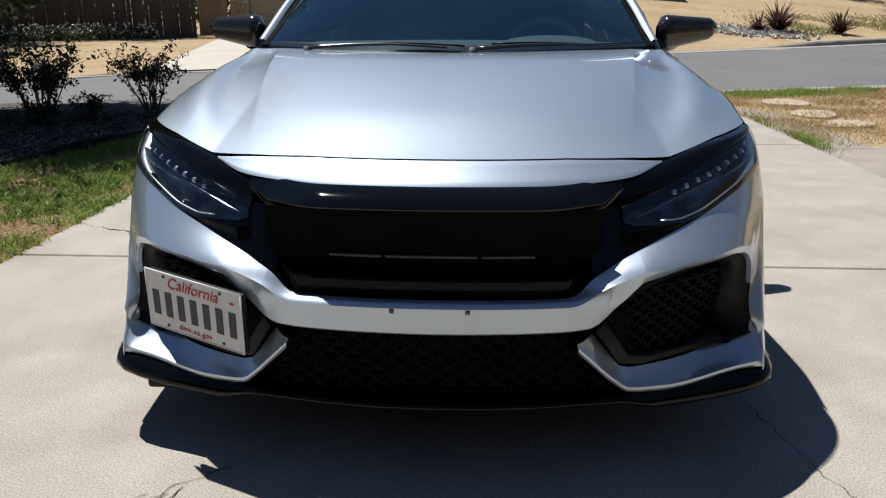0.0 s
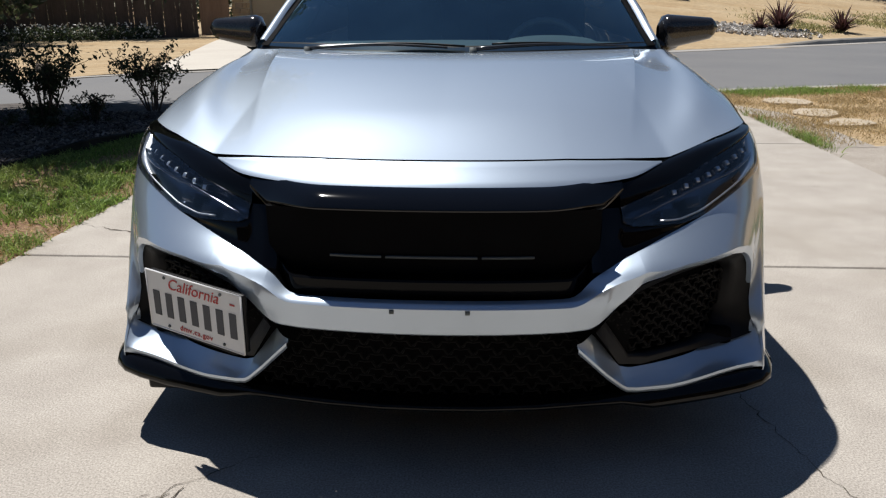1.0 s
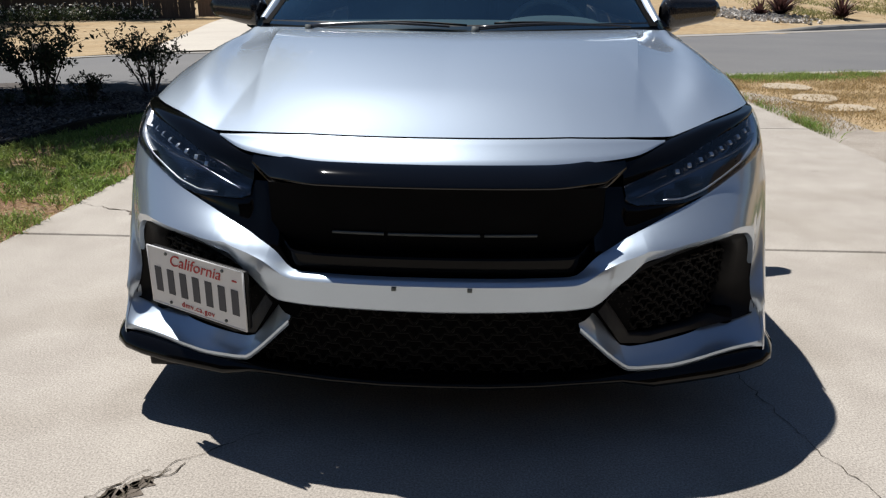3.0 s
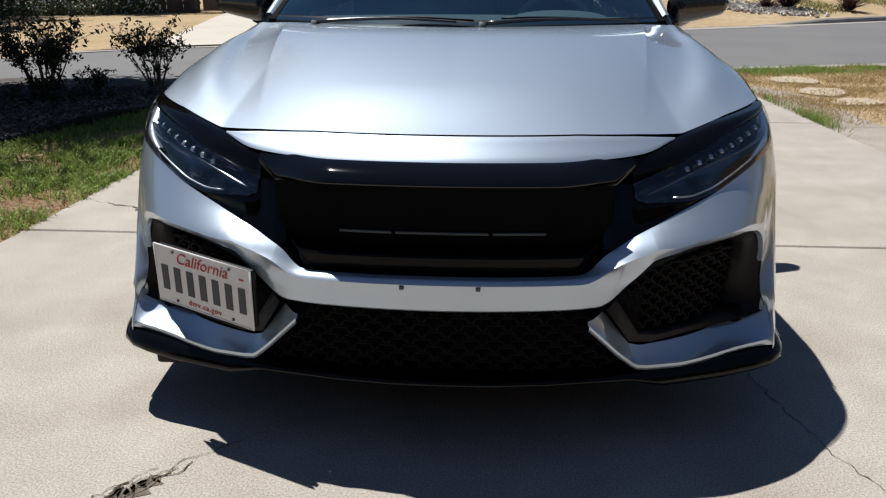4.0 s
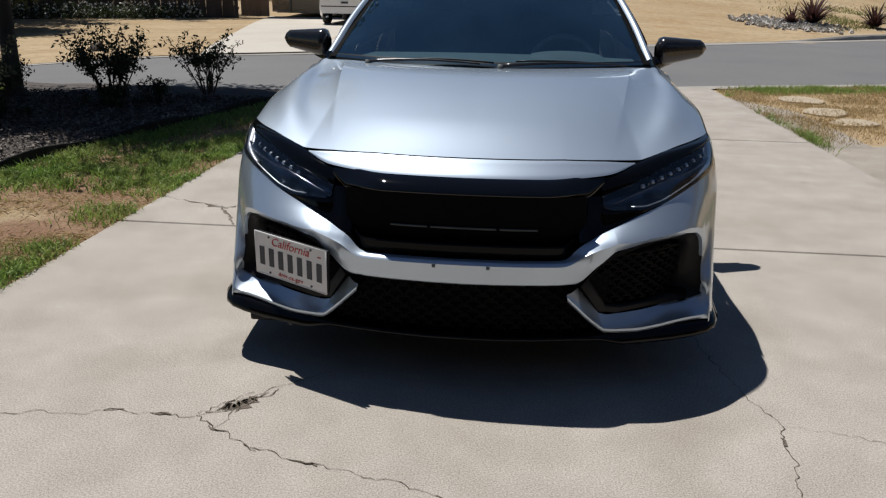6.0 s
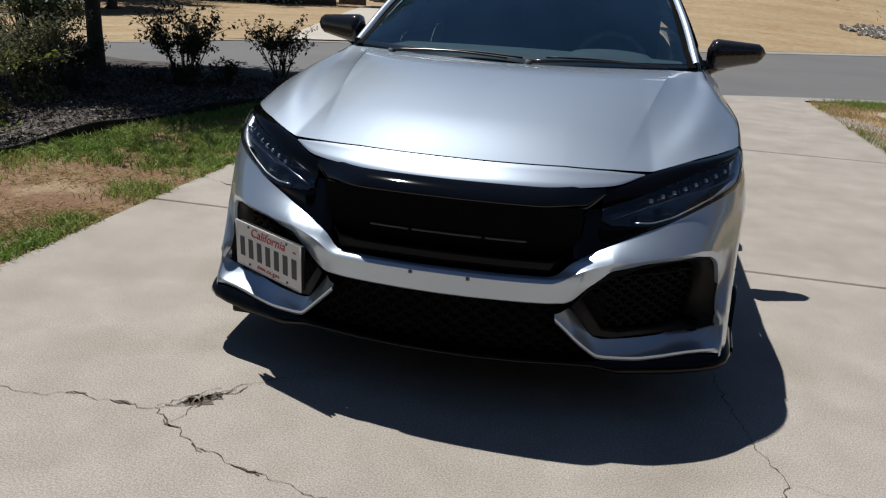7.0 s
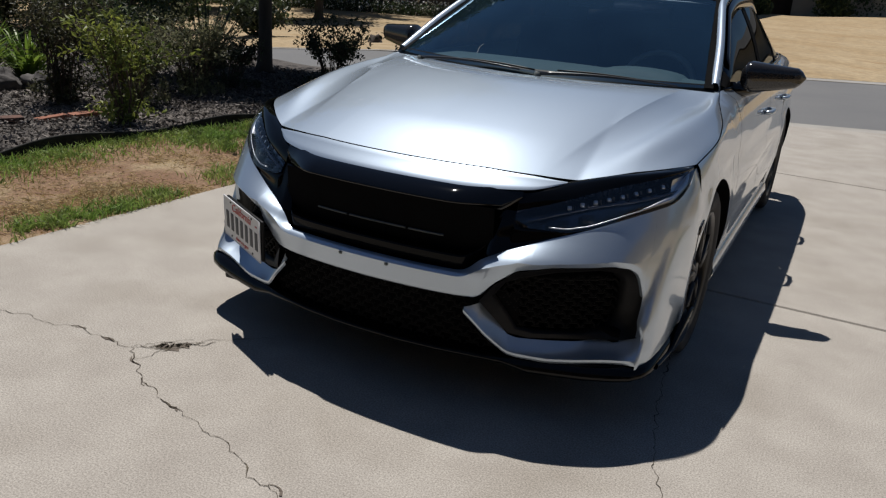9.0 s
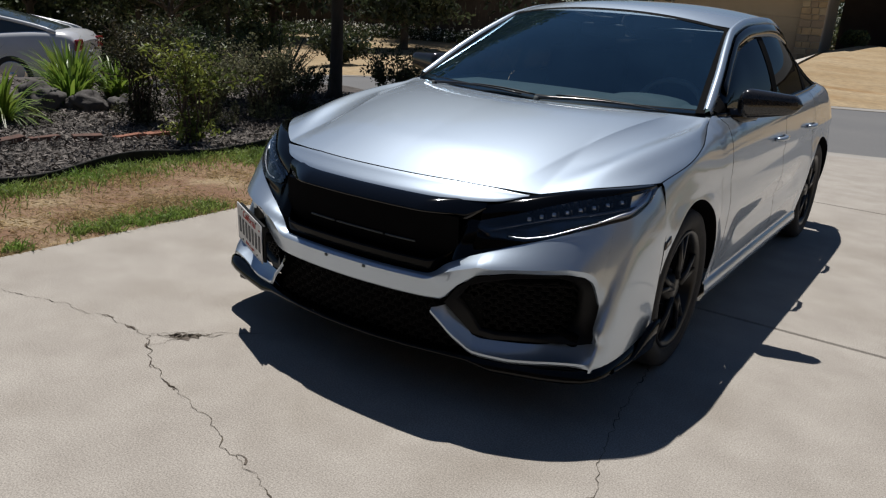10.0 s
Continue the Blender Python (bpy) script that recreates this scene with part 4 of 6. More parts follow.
STRAP_LEAF = material("strap_leaf", (0.15, 0.27, 0.040), 0.4, island=0.4, vary=(0.19, 0.24, 0.04), scale=3.0, leaf=0.4)
GRASS = material("green_grass", (0.165, 0.29, 0.050), 0.6, island=0.5, vary=(0.29, 0.35, 0.10), scale=2.0, leaf=0.4)
DRY_GRASS = material("dry_grass_blades", (0.46, 0.36, 0.20), 0.8, island=0.4, vary=(0.38, 0.27, 0.12), scale=2.0, leaf=0.4)
BARK = material("bark", (0.050, 0.040, 0.033), 0.9, vary=(0.085, 0.07, 0.058), scale=9, bump=1.0, bump_scale=30, stretch=(1, 1, 0.25), island=0.0)
TWIG = material("twig", (0.07, 0.045, 0.035), 0.85, vary=(0.11, 0.08, 0.06), scale=20)
CHIP = material("bark_chips", (0.19, 0.168, 0.15), 0.9, island=0.95, vary=(0.10, 0.085, 0.077), scale=2.0)
BRICK = material("terracotta_brick", (0.30, 0.135, 0.088), 0.9, vary=(0.28, 0.11, 0.07), scale=9, fine=0.2, fine_scale=80, bump=0.4, bump_scale=90)
ROCK = material("boulder", (0.11, 0.10, 0.095), 0.9, vary=(0.055, 0.05, 0.048), scale=5, fine=0.25, fine_scale=40, bump=0.9, bump_scale=22)
FLAGSTONE = material("flagstone", (0.46, 0.38, 0.28), 0.9, vary=(0.36, 0.30, 0.22), scale=4, fine=0.2, fine_scale=60, bump=0.4)
BENDER = material("black_edging", (0.010, 0.011, 0.010), 0.7, spec=0.15, vary=(0.03, 0.029, 0.026), scale=6, bump=0.2)
WOOD = material("fence_wood", (0.062, 0.045, 0.035), 0.9, vary=(0.10, 0.074, 0.057), scale=3.0, island=0.25, fine=0.2, fine_scale=25, stretch=(1, 1, 0.2))
GATE_WOOD = material("gate_wood", (0.30, 0.19, 0.12), 0.85, vary=(0.22, 0.135, 0.085), scale=3.0, island=0.2, stretch=(1, 1, 0.2))
STONE_VENEER = material("stone_veneer", (0.50, 0.36, 0.20), 0.9, vary=(0.30, 0.22, 0.14), scale=2.5, island=0.35, bump=0.5)
GARAGE = material("garage_paint", (0.40, 0.31, 0.20), 0.7, vary=(0.44, 0.345, 0.225), scale=1.5)
STUCCO = material("stucco", (0.42, 0.37, 0.30), 0.9, vary=(0.47, 0.42, 0.34), scale=1.2, bump=0.4, bump_scale=60)
SHINGLE = material("roof_shingle", (0.10, 0.085, 0.07), 0.9, vary=(0.14, 0.12, 0.10), scale=3, island=0.3)
RNG = np.random.default_rng(7)


def soup(name, verts, faces, mat, parent=None, label="", smooth=False):
    """One mesh from arrays of points and faces."""
    me = bpy.data.meshes.new(name)
    me.from_pydata([tuple(v) for v in verts.tolist()], [], [tuple(f) for f in faces.tolist()])
    if smooth:
        me.polygons.foreach_set("use_smooth", [True] * len(me.polygons))
    me.materials.append(mat)
    ob = new(name, me)
    if parent:
        ob.parent = parent
    if label:
        ob["label"] = label
    return ob


def unit(n):
    v = RNG.normal(size=(n, 3))
    return v / np.linalg.norm(v, axis=1)[:, None]


def leaf_arrays(clumps, size, slim=0.5, shell_bias=0.5, droop=0.0):
    """Folded leaves, scattered in clumps of (centre, radii, count)."""
    vs, fs, base = [], [], 0
    for c, r, n in clumps:
        d = unit(n) * (RNG.random(n) ** shell_bias)[:, None]
        p = np.array(c) + d * np.array(r)
        a = unit(n)
        a[:, 2] -= droop
        a /= np.linalg.norm(a, axis=1)[:, None]
        b = np.cross(a, unit(n))
        b /= np.linalg.norm(b, axis=1)[:, None] + 1e-9
        k = np.cross(a, b)
        s = (size * (0.6 + 0.8 * RNG.random(n)))[:, None]
        tip, root = p + a * s * 0.5, p - a * s * 0.5
        l, q = p + b * s * 0.5 * slim + k * s * 0.10, p - b * s * 0.5 * slim + k * s * 0.10
        vs.append(np.stack([root, l, tip, q], 1).reshape(-1, 3))
        i = base + 4 * np.arange(n)
        fs.append(np.stack([i, i + 1, i + 2], 1))
        fs.append(np.stack([i, i + 2, i + 3], 1))
        base += 4 * n
    return np.concatenate(vs), np.concatenate(fs)


def blade_arrays(points, length, width, lean=0.35, bend=0.5, up=1.0):
    """Curved blades of two pieces each, standing at points."""
    n = len(points)
    p = np.array(points)
    d = RNG.normal(size=(n, 3)) * lean
    d[:, 2] = up
    d /= np.linalg.norm(d, axis=1)[:, None]
    ln = (length * (0.5 + RNG.random(n)))[:, None]
    w = np.cross(d, RNG.normal(size=(n, 3)))
    w /= np.linalg.norm(w, axis=1)[:, None] + 1e-9
    w *= width * (0.6 + 0.8 * RNG.random(n))[:, None]
    mid = p + d * ln * 0.55
    d2 = d + np.stack([d[:, 0], d[:, 1], np.zeros(n)], 1) * 1.5
    d2[:, 2] -= bend
    d2 /= np.linalg.norm(d2, axis=1)[:, None]
    tip = mid + d2 * ln * 0.5
    vs = np.stack([p - w, p + w, mid + w * 0.8, mid - w * 0.8, tip], 1).reshape(-1, 3)
    i = 5 * np.arange(n)
    fs = np.concatenate([np.stack([i, i + 1, i + 2], 1), np.stack([i, i + 2, i + 3], 1), np.stack([i + 3, i + 2, i + 4], 1)])
    return vs, fs


def scatter(n, x0, x1, y0, y1, keep, lift=0.0, on=None):
    """Random spots in a rectangle where keep(x, y) passes a dice throw."""
    out = []
    while len(out) < n:
        x, y = x0 + (x1 - x0) * RNG.random(), y0 + (y1 - y0) * RNG.random()
        if RNG.random() < keep(x, y):
            out.append((x, y, (on or height)(x, y) + lift))
    return out


def wave(x, y, s, seed=0.0):
    return 0.5 + 0.5 * noise.noise(Vector((x * s + seed, y * s - seed, seed)))


DRIVE_L, DRIVE_R = -2.05, 2.80
edging_x = smooth_curve([(-6, -3.3), (-1.0, -3.25), (0.5, -3.34), (1.6, -3.50), (3.0, -3.40), (4.5, -3.08), (6.6, -2.58)])

drive = structure(part("driveway", box_bm((4.8, 18.0, 0.06), (0.375, -0.6, -0.045), 0.0), CRACK, smooth=False), "cracked tan concrete driveway with tooled joints", "driveway")


def slab(y0, y1):
    bm = bmesh.new()
    nx = 24
    top, bot = [], []
    for i in range(nx + 1):
        x = DRIVE_L + (DRIVE_R - DRIVE_L) * i / nx
        yb = min(y1, road_near(x) - 0.30) if y1 > 8 else y1
        top.append([(x, y0, -0.012), (x, y0 + 0.008, -0.001), (x, y0 + 0.02, 0.0), (x, (y0 + yb) / 2, 0.0), (x, yb - 0.02, 0.0), (x, yb - 0.008, -0.001), (x, yb, -0.012), (x, yb, -0.10)])
        top[-1].insert(0, (x, y0, -0.10))
    grid_bm(top, bm)
    for edge in (top[0], top[-1]):
        vs = [bm.verts.new(p) for p in edge]
        bm.faces.new(vs)
    return part("slab", bm, CONCRETE, drive, smooth=False)


for y0, y1 in ((-9.5, -5.01), (-5.0, -1.61), (-1.60, 1.752), (1.764, 5.05), (5.062, 9.5)):
    slab(y0, y1)


def crack(points, width, seed, mat=CRACK, lift=0.0025, taper=True, stride=0.016):
    """A jagged crack along plan points, as a dark ragged ribbon in the slab's face."""
    rnd = random.Random(seed)
    pts = [Vector((*points[0], 0))]
    for a, b in zip(points, points[1:]):
        a, b = Vector((*a, 0)), Vector((*b, 0))
        n = max(2, int((b - a).length / stride))
        side_ = Vector((-(b - a).y, (b - a).x, 0)).normalized()
        drift = 0.0
        for i in range(1, n + 1):
            drift = 0.75 * drift + rnd.uniform(-0.010, 0.010)
            k = math.sin(math.pi * i / n)
            pts.append(a.lerp(b, i / n) + side_ * (drift * (0.3 + k) + rnd.uniform(-0.0035, 0.0035)))
    rows = []
    for i, p in enumerate(pts):
        d = (pts[min(i + 1, len(pts) - 1)] - pts[max(i - 1, 0)]).normalized()
        s_ = Vector((-d.y, d.x, 0))
        w = width * (0.22 + 0.45 * rnd.random() ** 2 + 3.0 * rnd.uniform(0.25, 1.2) * max(0.0, noise.noise(Vector((i * 0.16, seed * 3.7, 0))) - 0.22)) * (1.0 if not taper else 0.4 + 0.6 * math.sin(math.pi * min(max((i + 1) / (len(pts) + 1), 0), 1)))
        rows.append([p + s_ * w * rnd.uniform(0.5, 1) + Vector((0, 0, lift)), p - s_ * w * rnd.uniform(0.5, 1) + Vector((0, 0, lift))])
    return part("crack", grid_bm(rows), mat, drive, smooth=False)



# plain walls close the place behind the camera and beside the lawn
structure(part("wall_east", box_bm((0.25, 10.0, 2.9), (9.2, -2.0, 1.4), 0.0), material("brown_render", (0.13, 0.105, 0.085), 0.9, vary=(0.16, 0.13, 0.105), scale=1.5, bump=0.3), smooth=False), "plain brown wall beside the lawn", "wall")
wall = structure(part("wall_south", box_bm((18.0, 0.25, 3.0), (1.0, -5.2, 1.5), 0.0), material("brown_stucco", (0.12, 0.095, 0.075), 0.9, vary=(0.15, 0.12, 0.095), scale=1.5, bump=0.3), smooth=False), "plain brown house wall at the head of the drive", "wall")
rows = [[(x, -4.3, 2.95), (x, -4.3, 3.10), (x, -8.5, 4.6), (x, -12.5, 3.0)] for x in (-8.6, 10.6)]
structure(part("roof_south", thicken(grid_bm(rows), 0.08), material("brown_shingle", (0.09, 0.075, 0.06), 0.9, vary=(0.12, 0.10, 0.085), scale=4), smooth=False), "brown shingle roof with deep eaves", "roof")

crack([(-2.05, -0.50), (-1.64, -0.36), (-1.39, -0.29), (-1.18, -0.26), (-1.07, -0.22), (-0.93, -0.22), (-0.80, -0.225)], 0.0029, 1, taper=False)
crack([(-0.80, -0.225), (-0.72, -0.29), (-0.62, -0.345), (-0.47, -0.42), (-0.25, -0.47), (-0.02, -0.53), (0.14, -0.59), (0.33, -0.66), (0.50, -0.80), (0.58, -1.05)], 0.0029, 2, taper=False)
crack([(-0.80, -0.225), (-0.72, -0.150), (-0.66, -0.085), (-0.56, 0.02), (-0.44, 0.12)], 0.0037, 3)
crack([(-0.72, -0.285), (-0.70, -0.21), (-0.685, -0.12)], 0.0031, 4)
crack([(-0.735, -0.175), (-0.70, -0.150), (-0.655, -0.085)], 0.085, 5, PATCH, 0.0015, stride=0.006)
for k, pts in enumerate((((-0.80, -0.21), (-0.74, -0.135), (-0.665, -0.06)), ((-0.78, -0.20), (-0.70, -0.175), (-0.63, -0.07)), ((-0.75, -0.19), (-0.715, -0.115)), ((-0.72, -0.19), (-0.675, -0.09)), ((-0.69, -0.19), (-0.665, -0.13), (-0.62, -0.05)), ((-0.665, -0.10), (-0.60, -0.02)))):
    crack(pts, 0.0050, 40 + k, CRACK, 0.0028)
crack([(-1.10, -0.23), (-1.04, -0.215)], 0.011, 6, PATCH)
crack([(-0.95, -0.225), (-0.88, -0.225)], 0.010, 7, PATCH)
crack([(-0.60, -0.36), (-0.55, -0.385)], 0.009, 8, PATCH)
crack([(-0.74, -0.275), (-0.70, -0.30)], 0.014, 21, PATCH)
crack([(-0.40, -0.437), (-0.36, -0.446)], 0.010, 22, PATCH)
crack([(0.10, -0.575), (0.16, -0.598)], 0.011, 23, PATCH)
crack([(1.00, -0.12), (1.005, -0.17)], 0.010, 24, PATCH)
crack([(0.84, 0.95), (0.89, 0.54), (0.925, 0.29), (0.96, 0.14), (1.025, -0.05), (1.00, -0.20), (0.97, -0.39), (0.96, -0.60), (1.02, -0.95)], 0.0034, 9, taper=False)
crack([(1.025, -0.05), (1.11, -0.07), (1.19, -0.08), (1.30, -0.11), (1.42, -0.16), (1.60, -0.20)], 0.0022, 10)
crack([(-2.05, 2.30), (-1.99, 2.28), (-1.74, 2.18), (-1.56, 2.10), (-1.48, 2.20), (-1.40, 2.36), (-1.20, 2.44)], 0.0050, 11, taper=False)
crack([(-1.60, 2.12), (-1.50, 1.98), (-1.40, 1.78)], 0.022, 12, PATCH)
crack([(-1.72, 2.17), (-1.55, 2.09)], 0.020, 13, PATCH)
crack([(0.95, 3.42), (1.6, 3.43), (2.2, 3.40), (2.80, 3.44)], 0.0018, 14, taper=False)
crack([(0.55, 6.9), (1.3, 6.85), (2.0, 6.95)], 0.0018, 15)

# gutters and kerb
for lo, hi, label in ((lambda x: road_near(x) - 0.32, lambda x: road_near(x) + 0.02, "grey concrete gutter along the near side of the street"),
                      (lambda x: road_far(x) - 0.02, lambda x: road_far(x) + 0.30, "grey concrete gutter along the far side of the street")):
    structure(part("gutter", draped(lo, hi, -60, 60, 160, 2, -0.004), GUTTER), label, "gutter")
rows = []
for i in range(60):
    x = 7.0 + 50.0 * i / 59
    y = road_far(x) + 0.30
    z = height(x, y)
    k = 0.13 * step(7.0, 10.0, x)
    rows.append([(x, y - 0.02, z - 0.02), (x, y + 0.01, z + k), (x + 0.02, y + 0.14, z + k), (x + 0.03, y + 0.20, z - 0.02)])
structure(part("kerb", grid_bm(rows), GUTTER), "low grey concrete kerb", "kerb")

# left strip of earth and grass between drive and bed
def patch_left(lo_y, hi_y, x_of_a, x_of_b, lift, n=60, m=14):
    rows = []
    for i in range(n + 1):
        y = lo_y + (hi_y - lo_y) * i / n
        a, b = x_of_a(y), x_of_b(y)
        rows.append([(a + (b - a) * j / m, y, lift + 0.022 * (wave(a + (b - a) * j / m, y, 2.2) - 0.6) * math.sin(math.pi * j / m)) for j in range(m + 1)])
    return grid_bm(rows)


structure(part("earth_strip", patch_left(-9, 7.3, edging_x, lambda y: DRIVE_L - 0.004, -0.006, 120), SOIL), "red-brown bare earth strip with patchy grass", "earth")
rows = []
for i in range(41):
    y = -9 + 16.4 * i / 40
    rows.append([(edging_x(y) - 0.02 - (9.0) * j / 30, y - 0.0, 0.012 + 0.05 * (wave(j * 0.5, y, 0.8) - 0.3) * step(0, 3, j) + min(height(edging_x(y) - 9 * j / 30, y), 0)) for j in range(31)])
bed = structure(part("planting_bed", grid_bm(rows), MULCH), "bark mulch planting bed", "garden bed")

# mulch chips
n = 44000
pts = np.array(scatter(n, -8.5, -2.5, -1.5, 6.6, lambda x, y: (x < edging_x(y) - 0.03) * (1.0 if x > -6 else 0.35), 0.03))
u, v = unit(n), unit(n)
u[:, 2] *= 0.6
v[:, 2] *= 0.6
ln, wd = (0.010 + 0.028 * RNG.random(n))[:, None], (0.004 + 0.008 * RNG.random(n))[:, None]
pts[:, 2] += 0.02 * RNG.random(n)
vs = np.stack([pts - u * ln - v * wd, pts + u * ln - v * wd * 0.7, pts + u * ln * 0.9 + v * wd, pts - u * ln * 0.8 + v * wd], 1).reshape(-1, 3)
i = 4 * np.arange(n)
tagged(soup("mulch_chips", vs, np.stack([i, i + 1, i + 2, i + 3], 1), CHIP), "grey-brown bark chips strewn over the bed", "mulch", kind="stuff")

# black plastic lawn edging, a thin upright band with a bead on top
rows = []
for i in range(90):
    y = -3.0 + 10.0 * i / 89
    x = edging_x(y) + 0.02 * math.sin(y * 3)
    z = 0.075 + 0.022 * math.sin(y * 4.3 + 1)
    rows.append([(x + 0.006, y, -0.03), (x + 0.006, y, z - 0.02), (x + 0.009, y, z - 0.006), (x, y, z), (x - 0.009, y, z - 0.006), (x - 0.006, y, z - 0.02), (x - 0.006, y, -0.03)])
tagged(part("lawn_edging", grid_bm(rows), BENDER), "black plastic lawn edging round the planting bed", "edging")

# row of bricks in the bed
brick_bm = box_bm((0.095, 0.235, 0.075), (0, 0, 0), 0.008)
brick_mesh = bpy.data.meshes.new("brick")
brick_bm.to_mesh(brick_mesh)
brick_bm.free()
brick_mesh.materials.append(BRICK)
old_brick_mesh = brick_mesh.copy()
old_brick_mesh.materials[0] = material("mossy_brick", (0.085, 0.055, 0.045), 0.95, vary=(0.16, 0.08, 0.06), scale=9, bump=0.5)
for i, (x, y, a, red) in enumerate(((-4.25, 2.66, 8, 0), (-4.28, 2.40, -10, 1), (-4.33, 2.14, -14, 1), (-4.45, 1.84, -20, 0), (-4.60, 1.55, -8, 0), (-4.62, 1.27, 4, 0), (-4.58, 0.98, 10, 0), (-4.55, 0.70, 3, 0))):
    b = new("brick", brick_mesh if red else old_brick_mesh)
    b.matrix_world = pose(x, y, 0.016 + 0.010 * (i % 2), 3 * (i % 3), 5 * (i % 2) - 2, a)
    tagged(b, "weathered terracotta brick lying in bark mulch", "brick", "row of bricks in the bed")


def boulder(x, y, z, r, seed, squash=0.75):
    bm = bmesh.new()
    bmesh.ops.create_icosphere(bm, subdivisions=4, radius=1)
    for v in bm.verts:
        d = v.co.normalized()
        k = 1 + 0.45 * noise.noise(d * 1.4 + Vector((seed, 0, 0))) + 0.22 * noise.noise(d * 3.2 + Vector((0, seed, 0))) + 0.07 * noise.noise(d * 9)
        v.co = Vector((d.x * r[0] * k, d.y * r[1] * k, d.z * r[2] * k * squash))
    ob = part("boulder", bm, ROCK)
    ob.location = (x, y, z)
    return tagged(ob, "rough grey boulder at the edge of the planting bed", "boulder", "boulders in the bed")


for x, y, z, r, sd in ((-6.10, 2.35, 0.10, (0.20, 0.22, 0.24), 1.0), (-5.86, 2.72, 0.07, (0.19, 0.20, 0.19), 4.0), (-5.64, 3.02, 0.06, (0.18, 0.16, 0.15), 7.0), (-6.35, 1.98, 0.08, (0.2, 0.2, 0.18), 9.0)):
    boulder(x, y, z, r, sd)

# grass along edging, drive and verge
def green_left(x, y):
    e = x - edging_x(y)
    near_edging = math.exp(-(e / 0.28) ** 2) * (0.35 + 0.65 * step(0.42, 0.55, wave(x, y, 2.6)))
    near_drive = math.exp(-((x - DRIVE_L + 0.10) / 0.10) ** 2) * step(1.35, 1.20, y) * (step(0.36, 0.50, wave(x, y, 7.0, 6)) if y > 0.30 else 0.85 * step(0.50, 0.56, wave(x, y, 6.0, 3)))
    shade_edge = 3.12 + 1.56 * (x + 2.93)
    lawn = step(2.15, 2.65, y + 0.5 * (wave(x, y, 2.0, 4) - 0.5)) * step(shade_edge + 0.45, shade_edge - 0.1, y) * (0.10 + 0.90 * step(0.40, 0.56, wave(x, y, 4.0, 2))) * 0.8
    lawn += 0.16 * step(shade_edge - 0.1, shade_edge + 0.5, y) * step(0.45, 0.6, wave(x, y, 2.3, 1)) + 0.35 * step(1.55, 1.8, y) * step(2.1, 1.9, y) * step(-2.5, -2.2, x)
    return (e > 0.02) * (x < DRIVE_L + 0.015) * min(1.0, max(near_edging * 0.8, near_drive, lawn))


pts = scatter(26000, -3.6, -2.0, -1.5, 7.0, green_left, -0.005, on=lambda x, y: 0.0)
vs, fs = blade_arrays(pts, 0.06, 0.0032, 0.45, 0.4)
tagged(soup("grass", vs, fs, GRASS), "patchy green grass beside drive and edging", "grass", kind="stuff")
pts = scatter(52000, -3.6, -2.05, -3.0, 7.0, lambda x, y: (x > edging_x(y)) * (0.12 + 0.88 * step(0.40, 0.60, wave(x, y, 1.6, 8))) * (0.9 if y < 1.5 else 0.22), -0.004, on=lambda x, y: 0.0)
vs, fs = blade_arrays(pts, 0.038, 0.0022, 1.6, 0.6, 0.5)
tagged(soup("dry_grass", vs, fs, DRY_GRASS), "straw-coloured dead grass on the earth strip", "grass", kind="stuff")

gravel_low = lerp_curve([(2.80, 3.45), (3.7, 3.95), (5.0, 4.6), (9, 6.6)])
gravel_high = lerp_curve([(2.80, 4.85), (3.3, 5.10), (4.6, 5.62), (6.0, 6.3), (9, 8.2)])
structure(part("gravel_path", draped(lambda x: gravel_low(x) + 0.16 * (wave(x, 3, 3.1) - 0.5), lambda x: gravel_high(x) + 0.22 * (wave(x, 5, 2.7) - 0.5), 2.806, 9, 110, 12, -0.0185), GRAVEL), "tan fine gravel path joining the drive", "path")
structure(part("gravel_margin", draped(lambda x: 4.95 + 0.1 * (x - 2.8), lambda x: 8.35 - 2.2 * (x - 2.8), 2.806, 3.35, 10, 20, -0.0165), GRAVEL), "tan gravel margin beside the drive", "path")
structure(part("verge_right", draped(lambda x: gravel_high(x) - 0.25, lambda x: road_near(x) - 0.33, 2.806, 16, 60, 14, -0.022), STRAW), "sunburnt straw-coloured verge", "lawn")
structure(part("lawn_right", draped(lambda x: -9, lambda x: gravel_low(x) + 0.25, 2.806, 12, 40, 20, -0.022), STRAW), "sunburnt straw-coloured lawn", "lawn")


def blades_right(x, y):
    return (y > gravel_high(x) or (1.2 < y < gravel_low(x) - 0.06 and x < 5.5)) * (y < road_near(x) - 0.3) * (0.25 + 0.75 * step(0.45, 0.6, wave(x, y, 1.4, 2)))


pts = scatter(60000, 2.85, 9.0, 1.2, 12, blades_right, -0.01)
vs, fs = blade_arrays(pts, 0.040, 0.0026, 0.55, 0.5, 1.0)
tagged(soup("dry_grass", vs, fs, DRY_GRASS), "straw-coloured dead grass on the verge", "grass", kind="stuff")


def green_right(x, y):
    by_road = math.exp(-((y - road_near(x) + 0.65) / 0.28) ** 2) * step(2.7, 3.1, x) * (0.06 + 0.94 * step(0.44, 0.62, wave(x, y, 1.5, 4)))
    by_drive = math.exp(-((x - 2.86) / 0.07) ** 2) * (math.exp(-((y - 5.25) / 0.35) ** 2) + 0.4 * step(5.6, 6.2, y) * step(0.5, 0.6, wave(x, y, 4, 6)))
    corner = step(3.5, 3.2, y) * step(0.45, 0.6, wave(x, y, 2.0, 9)) * 0.5 * step(4.2, 3.2, x)
    return min(1, by_road + by_drive + corner) * (y < road_near(x) - 0.3)


